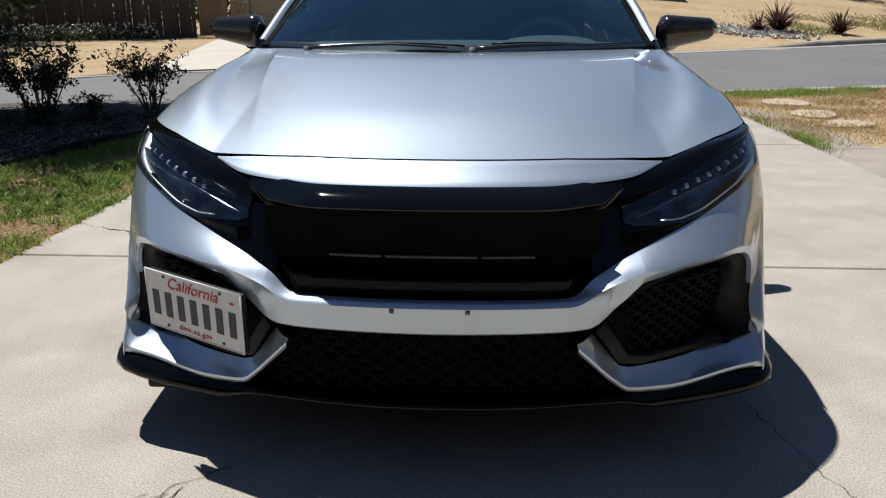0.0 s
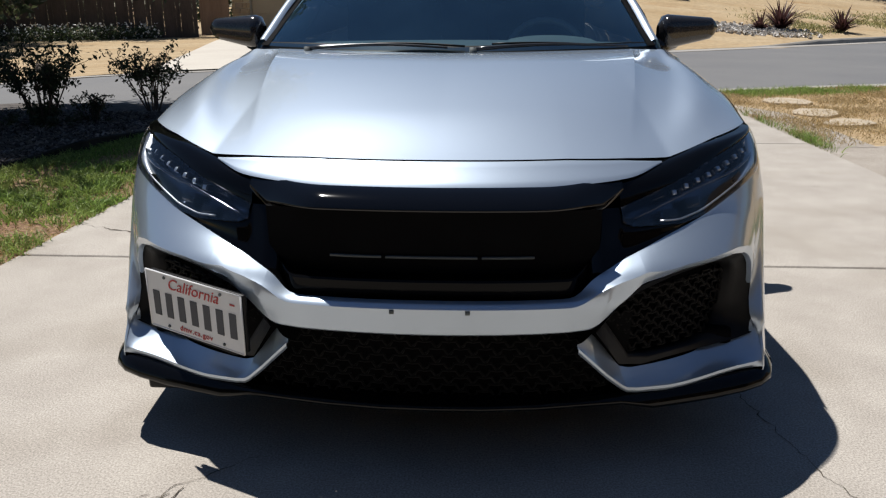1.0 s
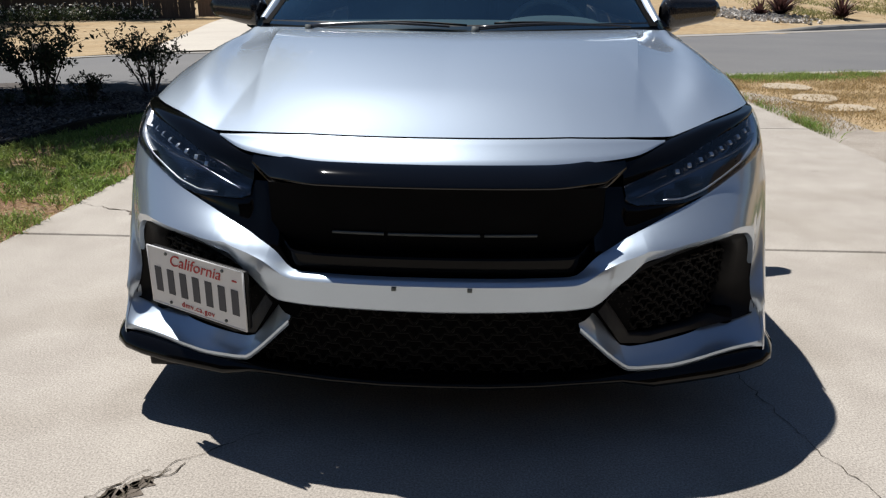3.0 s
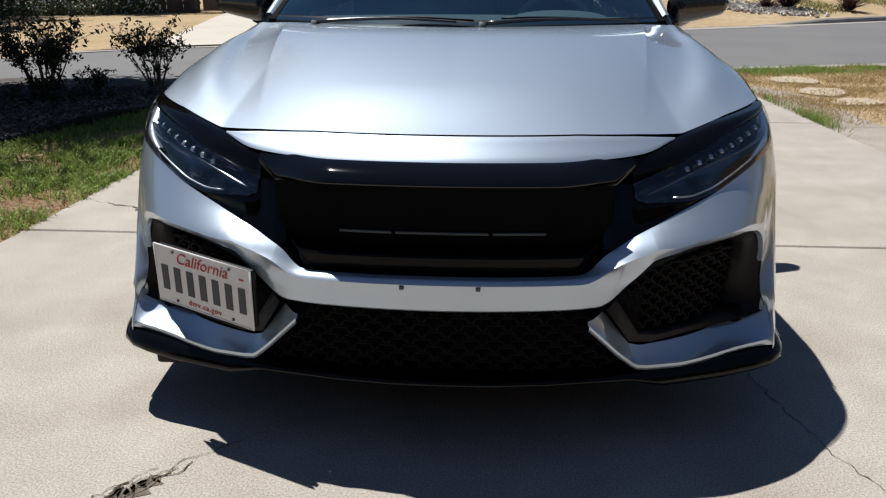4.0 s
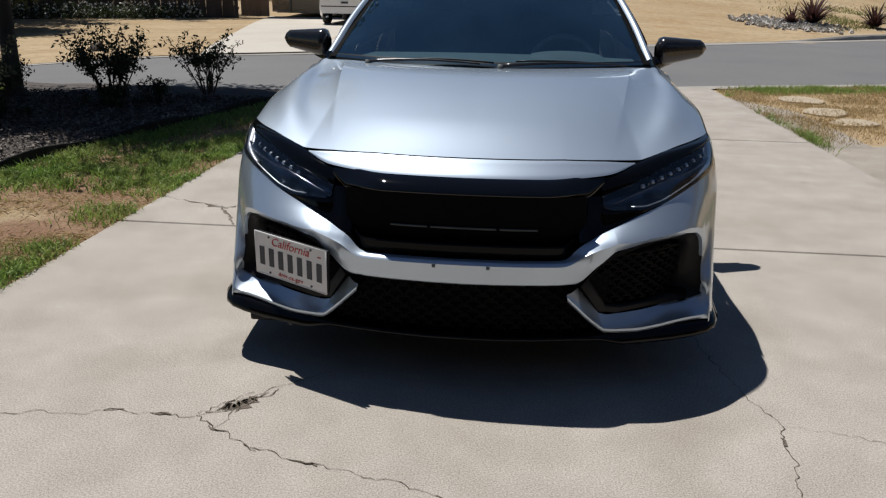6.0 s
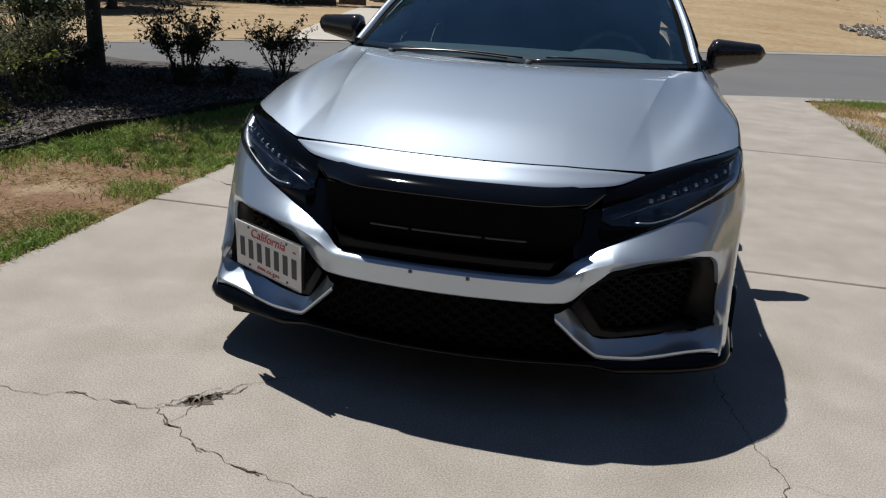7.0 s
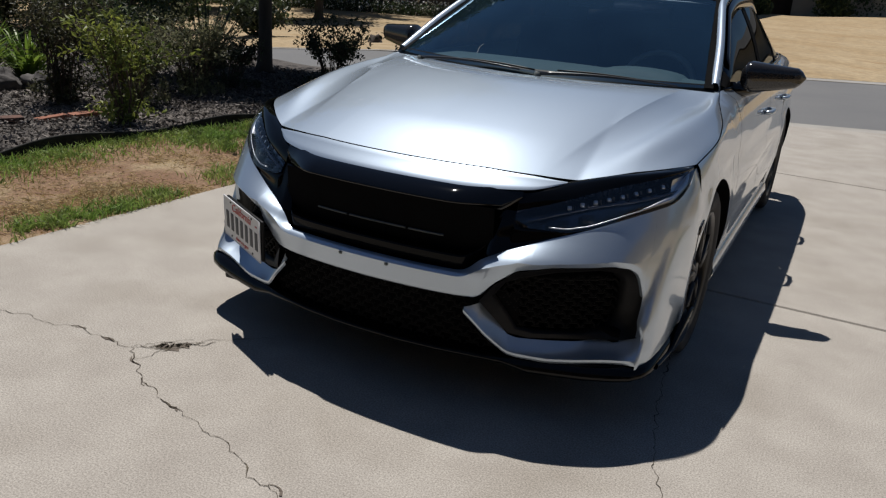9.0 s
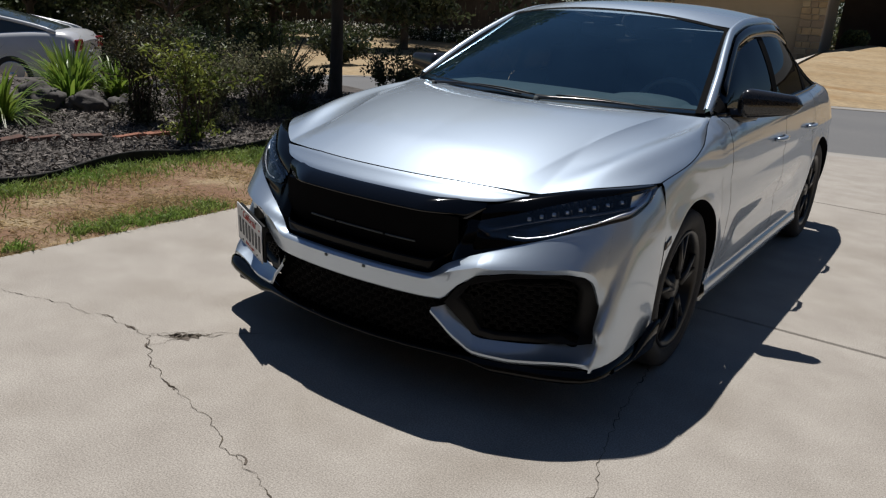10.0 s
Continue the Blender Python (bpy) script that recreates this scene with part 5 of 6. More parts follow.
pts = scatter(14000, 2.82, 9.0, 1.5, 12, green_right, -0.01)
vs, fs = blade_arrays(pts, 0.075, 0.0022, 0.45, 0.3)
tagged(soup("grass", vs, fs, GRASS), "green grass tufts by drive and street", "grass", kind="stuff")

for k, (x, y, a, sx, sy) in enumerate(((3.72, 8.15, 15, 0.52, 0.62), (3.66, 7.10, -8, 0.55, 0.60), (3.69, 6.33, 20, 0.56, 0.44))):
    rnd = random.Random(30 + k)
    bm = bmesh.new()
    ring = [(sx / 2 * math.cos(t) * rnd.uniform(0.82, 1.1), sy / 2 * math.sin(t) * rnd.uniform(0.82, 1.1)) for t in (2 * math.pi * i / 9 for i in range(9))]
    grid_bm([[(px, py, -0.05) for px, py in ring], [(px, py, 0.030) for px, py in ring], [(px * 0.97, py * 0.97, 0.036) for px, py in ring], [(0, 0, 0.036)] * 9], bm, close=True)
    ob = part("stepping_stone", bm, FLAGSTONE, smooth=False)
    ob.matrix_world = pose(x, y, -0.028, 1, -1, a)
    tagged(ob, "flat tan stepping stone set in dry grass", "stone", "stepping stones")

# ---------- plants of the bed ----------
def twiggy_bush(x, y, h, spread_, stems, leaves, size, mat, label, seed, name="shrub", slim=0.45, z=0.0, dense=True):
    """A shrub of thin stems that fork, with leaves set along them."""
    rnd = random.Random(seed)
    bush = tagged(empty(name, pose(x, y, z)), label, "shrub", "shrubs in the bed")
    bm, spots = bmesh.new(), []
    for i in range(stems):
        a = rnd.uniform(0, 2 * math.pi)
        top = Vector((math.cos(a) * spread_ * rnd.uniform(0.2, 1), math.sin(a) * spread_ * rnd.uniform(0.2, 1), h * rnd.uniform(0.6, 1)))
        foot_ = Vector((math.cos(a) * 0.05, math.sin(a) * 0.05, 0))
        pts = [foot_.lerp(top, q) + Vector((rnd.uniform(-1, 1), rnd.uniform(-1, 1), 0)) * 0.04 * h * (q > 0) + Vector((0, 0, 0.12 * h * math.sin(math.pi * q))) for q in (0, 0.25, 0.5, 0.75, 1)]
        tube_bm(pts, [0.009, 0.007, 0.006, 0.004, 0.002], 5, bm, cap=False)
        spots += [pts[1], pts[2], pts[3], pts[4], pts[3].lerp(pts[4], 0.5), pts[2].lerp(pts[3], 0.5)] + ([pts[0].lerp(pts[1], 0.3), pts[0].lerp(pts[1], 0.65), pts[0].lerp(pts[1], 0.5) + Vector((math.cos(a), math.sin(a), 0)) * spread_ * 0.45] if dense else [])
        for k in range(3):
            p0 = pts[2 + k % 2]
            p1 = p0 + Vector((rnd.uniform(-1, 1), rnd.uniform(-1, 1), rnd.uniform(0.1, 1))) * 0.30 * h
            tube_bm([p0, p0.lerp(p1, 0.5) + Vector((0, 0, 0.02)), p1], [0.004, 0.003, 0.0015], 4, bm, cap=False)
            spots += [p1, p0.lerp(p1, 0.6)]
    part("branchwork", bm, TWIG, bush)
    per = max(1, leaves // len(spots))
    vs, fs = leaf_arrays([(tuple(p), (0.10 * h, 0.10 * h, 0.08 * h), per) for p in spots], size, slim)
    soup("foliage", vs, fs, mat, bush)
    return bush


twiggy_bush(-3.86, 2.45, 0.90, 0.36, 17, 1900, 0.052, YELLOW_LEAF, "yellow-green nandina shrub at the edge of the mulch bed", 1)
twiggy_bush(-4.55, 3.15, 0.70, 0.42, 18, 5200, 0.034, GREY_LEAF, "grey-green rounded shrub in the mulch bed", 2)
twiggy_bush(-4.90, 2.70, 1.02, 0.36, 18, 6000, 0.036, RUSSET_LEAF, "dark russet-green leafy shrub in the mulch bed", 3)
twiggy_bush(-4.60, 3.95, 0.80, 0.44, 18, 5200, 0.036, GREY_LEAF, "grey-green dusty shrub in the mulch bed", 4)
twiggy_bush(-5.5, 3.9, 0.85, 0.5, 14, 3200, 0.04, DARK_LEAF, "dark leafy shrub in the shade of the tree", 5)
twiggy_bush(-4.05, 5.60, 0.80, 0.48, 19, 3300, 0.046, DARK_LEAF, "twiggy dark shrub near the street", 6)
twiggy_bush(-3.50, 6.78, 0.68, 0.46, 15, 1500, 0.044, DARK_LEAF, "sparse twiggy dark shrub beside the drive", 7, dense=False)
twiggy_bush(-4.75, 4.6, 0.55, 0.50, 16, 3000, 0.036, DARK_LEAF, "low dark shrub under the tree", 8)
twiggy_bush(-3.75, 5.9, 0.30, 0.30, 10, 900, 0.03, DARK_LEAF, "low dark shrub beside the lawn edging", 18)
twiggy_bush(-6.2, 4.6, 0.9, 0.6, 14, 3000, 0.045, LEAF, "green shrub in the shade of the tree", 9)
twiggy_bush(-7.6, 5.2, 0.9, 0.8, 14, 3000, 0.05, DARK_LEAF, "dark green shrub near the street", 10)


def strap_plant(x, y, n, length, width, mat, label, lean=0.6, bend=0.9, category="plant", name="strap_leaf_plant", group="", z=0.0, core=0.10):
    rnd = np.random.default_rng(int(abs(x * 131 + y * 17)))
    a, r = rnd.random(n) * 2 * math.pi, core * np.sqrt(rnd.random(n))
    bm_pts = np.stack([r * np.cos(a), r * np.sin(a), np.zeros(n)], 1)
    out = np.stack([np.cos(a), np.sin(a), np.zeros(n)], 1)
    tilt_ = (lean * (0.15 + rnd.random(n)))[:, None]
    ln = (length * (0.6 + 0.5 * rnd.random(n)))[:, None]
    vs, fs = [], []
    side_ = np.stack([-np.sin(a), np.cos(a), np.zeros(n)], 1) * width
    prev, d = bm_pts, np.array([[0, 0, 1.0]]) + out * tilt_
    rows_ = []
    for k in range(6):
        w = side_ * (1.0, 1.1, 1.0, 0.85, 0.55, 0.06)[k]
        rows_.append((prev - w, prev + w))
        d = d / np.linalg.norm(d, axis=1)[:, None]
        prev = prev + d * ln / 5
        d = d + out * tilt_ * 0.35 - np.array([[0, 0, 1.0]]) * bend * 0.22 * (0.4 + tilt_)
    vs = np.stack([c for pair in rows_ for c in pair], 1).reshape(-1, 3)
    i = 12 * np.arange(n)
    fs = np.concatenate([np.stack([i + 2 * k, i + 2 * k + 1, i + 2 * k + 3, i + 2 * k + 2], 1) for k in range(5)])
    ob = soup(name, vs, fs, mat)
    ob.location = (x, y, z)
    return tagged(ob, label, category, group)


for x, y, n, l in ((-6.55, 3.00, 120, 0.66), (-6.25, 2.80, 80, 0.52), (-7.1, 3.3, 100, 0.66), (-6.4, 3.45, 90, 0.62)):
    strap_plant(x, y, n, l, 0.021, STRAP_LEAF, "bright green strap-leaved lily clump behind boulders", 0.55, 1.0, group="strap-leaved clumps")
for x, y, n, l in ((-6.25, 1.75, 120, 0.75), (-6.6, 1.2, 90, 0.8)):
    strap_plant(x, y, n, l, 0.008, LEAF, "arching dark green strap-leaved clump in the bed", 0.9, 1.8, group="strap-leaved clumps")
for x, y, n, l in ((-5.62, 1.72, 110, 0.62), (-5.95, 1.35, 90, 0.70)):
    strap_plant(x, y, n, l, 0.013, STRAP_LEAF, "arching green and straw strap-leaved clump before the boulders", 0.85, 1.7, group="strap-leaved clumps")
strap_plant(-5.35, 4.9, 70, 1.05, 0.013, DARK_LEAF, "dark spiky flax in the shade of the tree", 0.45, 0.4, group="strap-leaved clumps")


def limb_path(p, d, length, rnd, n=6, sag=0.0):
    pts, p, d = [Vector(p)], Vector(p), Vector(d).normalized()
    for i in range(n):
        d = (d + Vector((rnd.uniform(-1, 1), rnd.uniform(-1, 1), rnd.uniform(-0.6, 0.9))) * 0.22 + Vector((0, 0, -sag))).normalized()
        p = p + d * length / n
        pts.append(p.copy())
    return pts


def tree(x, y, z, trunk_h, trunk_r, crown, n_leaves, leaf, mat, label, seed, limbs=9, reach=2.4, name="tree", flat=0.7, south=0.0, north=0.0, rise=(0.35, 1.5), drift=(0.0, 0.0)):
    """A tapered trunk with limbs that fork, and a crown of leaf clumps along them."""
    rnd = random.Random(seed)
    t = tagged(empty(name, pose(x, y, z)), label, "tree", "trees")
    bm = bmesh.new()
    main = [Vector((0.06 * math.sin(2 * q), 0.05 * math.cos(3 * q) - 0.05, trunk_h * q)) for q in (0, 0.06, 0.2, 0.4, 0.6, 0.8, 1)]
    tube_bm(main, [trunk_r * k for k in (1.7, 1.2, 1.0, 0.95, 0.92, 0.95, 0.8)], 14, bm)
    tips = []
    for i in range(limbs):
        a = 2 * math.pi * i / limbs + rnd.uniform(-0.3, 0.3)
        p0 = main[-1] - Vector((0, 0, trunk_h * rnd.uniform(0, 0.25)))
        far = reach * rnd.uniform(0.8, 1.25) * (1 - south * max(0.0, -math.sin(a)) - north * max(0.0, math.sin(a)))
        pts = limb_path(p0, (math.cos(a) + drift[0], math.sin(a) + drift[1], rnd.uniform(*rise)), far, rnd)
        tube_bm(pts, [trunk_r * k for k in (0.50, 0.40, 0.32, 0.24, 0.17, 0.11, 0.06)], 7, bm, cap=False)
        tips += pts[2:]
        for k in (2, 3, 4, 5):
            sub = limb_path(pts[k], (rnd.uniform(-1, 1), rnd.uniform(-1, 1) + (south - north) * 0.8, rnd.uniform(-0.3, 0.8)), reach * 0.5, rnd, 4, 0.05)
            tube_bm(sub, [trunk_r * q for q in (0.18, 0.13, 0.09, 0.06, 0.03)], 5, bm, cap=False)
            tips += sub[1:]
    part("trunk", bm, BARK, t)
    per = max(4, n_leaves // len(tips))
    vs, fs = leaf_arrays([(tuple(p + Vector((rnd.uniform(-1, 1), rnd.uniform(-1, 1), rnd.uniform(-0.5, 1))) * 0.2 * crown), (crown * rnd.uniform(0.5, 1.1), crown * rnd.uniform(0.5, 1.1), crown * flat * rnd.uniform(0.4, 1)), int(per * rnd.uniform(0.4, 1.6))) for p in tips], leaf, 0.6)
    soup("crown", vs, fs, mat, t)
    return t


tree(-5.45, 6.05, 0.0, 2.15, 0.085, 0.80, 80000, 0.10, DARK_LEAF, "dark-leaved street tree with a slim dark trunk in the mulch bed", 3, 14, 3.0, south=0.72, north=0.3, rise=(0.65, 1.3), drift=(1.05, 0.0))
tree(-16.0, 11.6, height(-16, 11.6), 1.9, 0.085, 0.8, 14000, 0.11, DARK_LEAF, "dark-leaved tree beside the street", 5, 9, 2.6)
tree(-16.2, 13.6, height(-16.2, 13.6), 1.9, 0.08, 0.7, 12000, 0.10, DARK_LEAF, "dark-leaved tree at the far side of the street", 6, 8, 2.2)

# ---------- across the street ----------
def far_drive_l(y):
    return -5.8 - 3.95 * (y - 11.8) / 17.0


rows = []
for i in range(31):
    q = i / 30
    y0 = 11.6 + q * 18.4
    xl, xr = far_drive_l(y0), -2.2 - 1.0 * q
    row = []
    for j in range(13):
        x = xl + (xr - xl) * j / 12
        y = y0 + (road_far(x) + 0.28 - 11.6) * (1 - q)
        y = max(y, road_far(x) + 0.28)
        row.append((x, y, height(x, y) + 0.02))
    rows.append(row)
structure(part("neighbour_driveway", grid_bm(rows), FAR_CONCRETE), "pale concrete driveway across the street", "driveway")
structure(part("dry_lawn", draped(lambda x: road_far(x) + 0.30, lambda x: 60, -60, 60, 150, 40, 0.0), STRAW), "sunburnt straw-coloured front lawns across the street", "lawn")

# stump
bm = lathe_bm([(0.0, 0.24), (0.06, 0.20), (0.20, 0.165), (0.27, 0.15), (0.275, 0.13), (0.255, 0.0)], 18, "Z")
for v in bm.verts:
    v.co.x *= 1 + 0.2 * noise.noise(v.co * 9)
    v.co.xy *= 0.72
    v.co.z = 0.58 * v.co.z + 0.05 * noise.noise(v.co * 14)
ob = part("tree_stump", bm, BARK)
ob.location = (-8.48, 13.45, height(-8.48, 13.45))
tagged(ob, "dark weathered tree stump on dry lawn", "stump")

# board fence
FENCE = [(-10.95, 28.9), (-17.5, 26.2), (-24.0, 22.6)]
fence = tagged(empty("board_fence", pose(-10.95, 28.9, 0)), "dark weathered vertical board fence behind the lawn", "fence")
board_mesh = bpy.data.meshes.new("board")
bm = box_bm((0.1515, 0.022, 1.95), (0, 0, 0.975), 0.004)
bm.to_mesh(board_mesh)
bm.free()
board_mesh.materials.append(WOOD)
count = 0
for (x0, y0), (x1, y1) in zip(FENCE, FENCE[1:]):
    ln = math.hypot(x1 - x0, y1 - y0)
    ang = math.degrees(math.atan2(y1 - y0, x1 - x0))
    k = int(ln / 0.150)
    for i in range(k):
        if count > 210:
            break
        q = (i + 0.5) / k
        x, y = x0 + (x1 - x0) * q, y0 + (y1 - y0) * q
        b = new("board", board_mesh)
        b.parent = fence
        b.matrix_parent_inverse = fence.matrix_world.inverted()
        b.matrix_world = pose(x, y, height(x, y) - 0.05 + 0.02 * math.sin(i * 2.3), 0, 0.6 * math.sin(i * 1.7), ang)
        count += 1
    for zz in (0.35, 1.0, 1.65):
        bm = bmesh.new()
        n_ = 12
        for i in range(n_):
            xa, ya = x0 + (x1 - x0) * i / n_, y0 + (y1 - y0) * i / n_
            xb, yb = x0 + (x1 - x0) * (i + 1) / n_, y0 + (y1 - y0) * (i + 1) / n_
            if i == 0:
                run = [(xa + 0.02, ya + 0.05, height(xa, ya) + zz)]
            run.append((xb + 0.02, yb + 0.05, height(xb, yb) + zz))
        r = part("rail", tube_bm(run, 0.045, 4, bm), WOOD, None)
        r.parent = fence
        r.matrix_parent_inverse = fence.matrix_world.inverted()

# gate
GZ = height(-10.3, 29)
gate = tagged(empty("wooden_gate", pose(-10.3, 29.0, GZ)), "reddish-brown wooden board gate with a small dark sign", "gate")
for i in range(8):
    part("board", box_bm((0.136, 0.025, 1.85), (-0.50 + 0.142 * i, 0, 0.98), 0.004), GATE_WOOD, gate, smooth=False)
part("gate_sign", box_bm((0.34, 0.012, 0.20), (0.0, -0.02, 1.45), 0.004), material("sign_face", (0.05, 0.035, 0.09), 0.5, vary=(0.06, 0.04, 0.10), scale=10), gate, "small dark sign")
for k, w in ((0.045, 0.22), (0.0, 0.26), (-0.045, 0.18)):
    part("sign_bar", box_bm((w, 0.004, 0.018), (0.0, -0.029, 1.45 + k), 0.0), material("sign_print", (0.6, 0.6, 0.62), 0.6), gate, smooth=False)

# house with garage
house = tagged(empty("house", pose(-7.0, 29.5, 0.25)), "tan house with stone-clad garage and low shingled roof", "house")


def house_part(name, bm, mat, label="", parent=None, smooth=False):
    ob = part(name, bm, mat, None, label, smooth)
    ob.parent = parent or house
    return ob


house_part("wall", box_bm((5.6, 6.0, 2.7), (0.15, 3.2, 1.25), 0.0), STUCCO)
door = house_part("garage_door", box_bm((4.7, 0.05, 2.15), (0.35, 0.10, 1.05), 0.0), GARAGE, "tan sectional garage door")
for r in range(4):
    house_part("door_panel", box_bm((4.66, 0.03, 0.50), (0.35, 0.065, 0.29 + 0.535 * r), 0.012), GARAGE, parent=door)
house_part("lintel", box_bm((5.6, 0.20, 0.45), (0.15, 0.05, 2.36), 0.01), GARAGE)
rs = random.Random(11)
STONES = [STONE_VENEER] + [material("stone_veneer", c, 0.9, vary=d, scale=2.5, bump=0.5) for c, d in (((0.36, 0.25, 0.14), (0.46, 0.34, 0.2)), ((0.55, 0.44, 0.28), (0.42, 0.32, 0.2)), ((0.27, 0.21, 0.15), (0.38, 0.28, 0.18)))]
for x0, x1 in ((-2.72, -2.02), (2.72, 3.55)):
    pier = house_part("stone_pier", box_bm((x1 - x0, 0.30, 2.6), ((x0 + x1) / 2, 0.0, 1.25), 0.0), STUCCO, "honey-coloured stone veneer")
    z = 0.0
    while z < 2.45:
        hgt, x = rs.uniform(0.14, 0.26), x0
        while x < x1 - 0.02:
            w = min(rs.uniform(0.14, 0.46), x1 - x)
            house_part("stone", box_bm((w - 0.015, 0.06, hgt - 0.015), (x + w / 2, -0.165 + rs.uniform(-0.012, 0.012), z + hgt / 2), 0.012, segments=1), rs.choice(STONES), parent=pier)
            x += w
        z += hgt
rows = []
for x in (-4.0, 4.1):
    rows.append([(x, -1.0, 2.52), (x, -1.0, 2.70), (x, 3.0, 4.2), (x, 7.2, 2.6)])
house_part("roof", thicken(grid_bm(rows), 0.10), SHINGLE, "brown shingle roof")
# wing beyond the entry, with its steps
house_part("wing_wall", box_bm((9.0, 5.0, 3.2), (9.7, 8.0, 2.0), 0.0), STUCCO)
win = house_part("window", box_bm((1.6, 0.10, 1.1), (7.4, 5.48, 2.35), 0.01), material("white_frame", (0.75, 0.74, 0.70), 0.5, vary=(0.7, 0.69, 0.65), scale=5), "white-framed window")
house_part("pane", box_bm((1.44, 0.02, 0.94), (7.4, 5.42, 2.35), 0.0), material("dark_pane", (0.03, 0.035, 0.04), 0.08, vary=(0.02, 0.025, 0.03), scale=2), parent=win)
house_part("entry_wall", box_bm((3.0, 0.3, 3.4), (4.6, 6.5, 2.0), 0.0), material("shaded_wood", (0.05, 0.035, 0.028), 0.9, vary=(0.07, 0.05, 0.04), scale=2))
rows = []
for x in (2.5, 14.6):
    rows.append([(x, 4.2, 3.35), (x, 4.2, 3.55), (x, 8.0, 5.0), (x, 12.0, 3.6)])
house_part("roof", thicken(grid_bm(rows), 0.10), SHINGLE)
for i in range(5):
    house_part("step", box_bm((3.4 - 0.25 * i, 0.55, 0.15), (4.7 + 0.2 * i, 0.9 + 0.75 * i, 0.15 + 0.15 * i), 0.015), material("timber_step", (0.30, 0.20, 0.14), 0.85, vary=(0.38, 0.30, 0.22), scale=4) if i == 0 else bpy.data.materials["timber_step"], "timber-edged step" if i == 0 else "")

# white-flowering hedge at the fence foot, shrubs and far trees
def mound(name, clumps, size, mat, label, category, kind="", bloom=0):
    vs, fs = leaf_arrays(clumps, size, 0.7, 0.35)
    ob = soup(name, vs, fs, mat)
    tagged(ob, label, category, kind=kind)
    if bloom:
        vs, fs = leaf_arrays([((c[0], c[1], c[2] + 0.10), r, bloom) for c, r, n_ in clumps], size * 1.1, 0.9, 0.2)
        soup("blossom", vs, fs, material("white_blossom", (0.75, 0.74, 0.66), 0.7, island=0.2, vary=(0.8, 0.8, 0.75), scale=4), ob, "white blossom")
    return ob


hedge = []
for i in range(34):
    q = i / 33
    x, y = -12.2 + (-26.0 + 12.2) * q, 27.6 - 7.2 * q
    hedge.append(((x, y, height(x, y) + 0.22), (0.42, 0.38, 0.30), 260))
mound("flowering_hedge", hedge, 0.075, LEAF, "low green hedge with white flowers at the fence foot", "hedge", "", 45)
rs = random.Random(21)
for x, y, r, m, lab in ((-15.5, 14.2, 0.9, LEAF, "rounded green shrub on the dry lawn"), (-12.0, 13.6, 0.7, DARK_LEAF, "dark green shrub at the street's edge"), (-22, 17, 1.3, LEAF, "rounded green shrub before the fence"),
                        (-19.5, 15.2, 1.1, DARK_LEAF, "dark rounded shrub before the fence"), (0.6, 35.5, 1.4, LEAF, "green shrub beside the house"), (3.2, 38.0, 1.5, DARK_LEAF, "dark green shrub beside the house"), (2.5, 43.0, 1.8, DARK_LEAF, "dark shrub at the lawn's far edge"),
                        (-18.5, 10.9, 1.0, LEAF, "rounded green shrub at the street's edge"), (-21.5, 12.6, 1.2, DARK_LEAF, "dark shrub beyond the street"), (-16.0, 11.6, 0.8, DARK_LEAF, "low dark shrub beyond the street"), (-24.5, 9.5, 1.3, LEAF, "leafy green shrub beyond the street"),
                        (-2.6, 31.2, 0.45, LEAF, "small green shrub beside the steps"), (-0.2, 34.0, 0.9, LEAF, "green shrub before the house wall")):
    clumps = [((x + rs.uniform(-0.6, 0.6) * r, y + rs.uniform(-0.6, 0.6) * r, height(x, y) + r * rs.uniform(0.25, 0.85)), (r * 0.55, r * 0.55, r * 0.45), 260) for _ in range(9)]
    mound("garden_shrub", clumps, 0.11, m, lab, "shrub")

# dark red cordylines on a patch of rocks
for x, y, h_, n_ in ((8.75, 24.9, 0.70, 60), (9.55, 25.4, 1.15, 120), (11.75, 26.0, 0.90, 110), (18.6, 36.6, 1.1, 80), (20.2, 36.8, 1.25, 90), (20.9, 35.4, 0.9, 70), (22.6, 38.0, 1.1, 80)):
    strap_plant(x, y, n_, h_, 0.030, RED_LEAF, "dark red spiky cordyline on a rocky patch", 1.3, 0.15, "cordyline", "cordyline", "cordylines across the street", height(x, y), 0.06)
pts = np.array(scatter(520, 6.8, 10.6, 23.2, 27.5, lambda x, y: (y > road_far(x) + 0.5) * math.exp(-((x - 8.5) / 1.1) ** 2 - ((y - 24.7) / 1.0) ** 2), 0.03))
cl = [(tuple(p), (0.07, 0.07, 0.05), 9) for p in pts]
vs, fs = leaf_arrays(cl, 0.11, 0.9)
tagged(soup("rock_patch", vs, fs, material("pale_rock", (0.62, 0.59, 0.55), 0.9, island=0.35, vary=(0.5, 0.47, 0.43), scale=6)), "patch of pale grey landscaping rocks", "rocks", kind="stuff")
pts = scatter(9000, 8.0, 30.0, 24.0, 44.0, lambda x, y: (y > road_far(x) + 0.6) * step(8.5, 12, x) * step(30, 24, y - 0.6 * x + 3) * step(0.35, 0.6, wave(x, y, 0.35, 3)))
vs, fs = blade_arrays(pts, 0.13, 0.012, 0.6, 0.4)
OLIVE_GRASS = material("olive_grass", (0.23, 0.25, 0.085), 0.7, island=0.4, vary=(0.34, 0.29, 0.13), scale=0.8, leaf=0.3)
tagged(soup("far_grass", vs, fs, OLIVE_GRASS), "green weedy grass on the far bank", "grass", kind="stuff")
structure(part("side_street", draped(lambda x: 50.0, lambda x: 58.0, 4, 60, 30, 2, 0.03), ASPHALT), "grey side street beyond the lawns", "road")
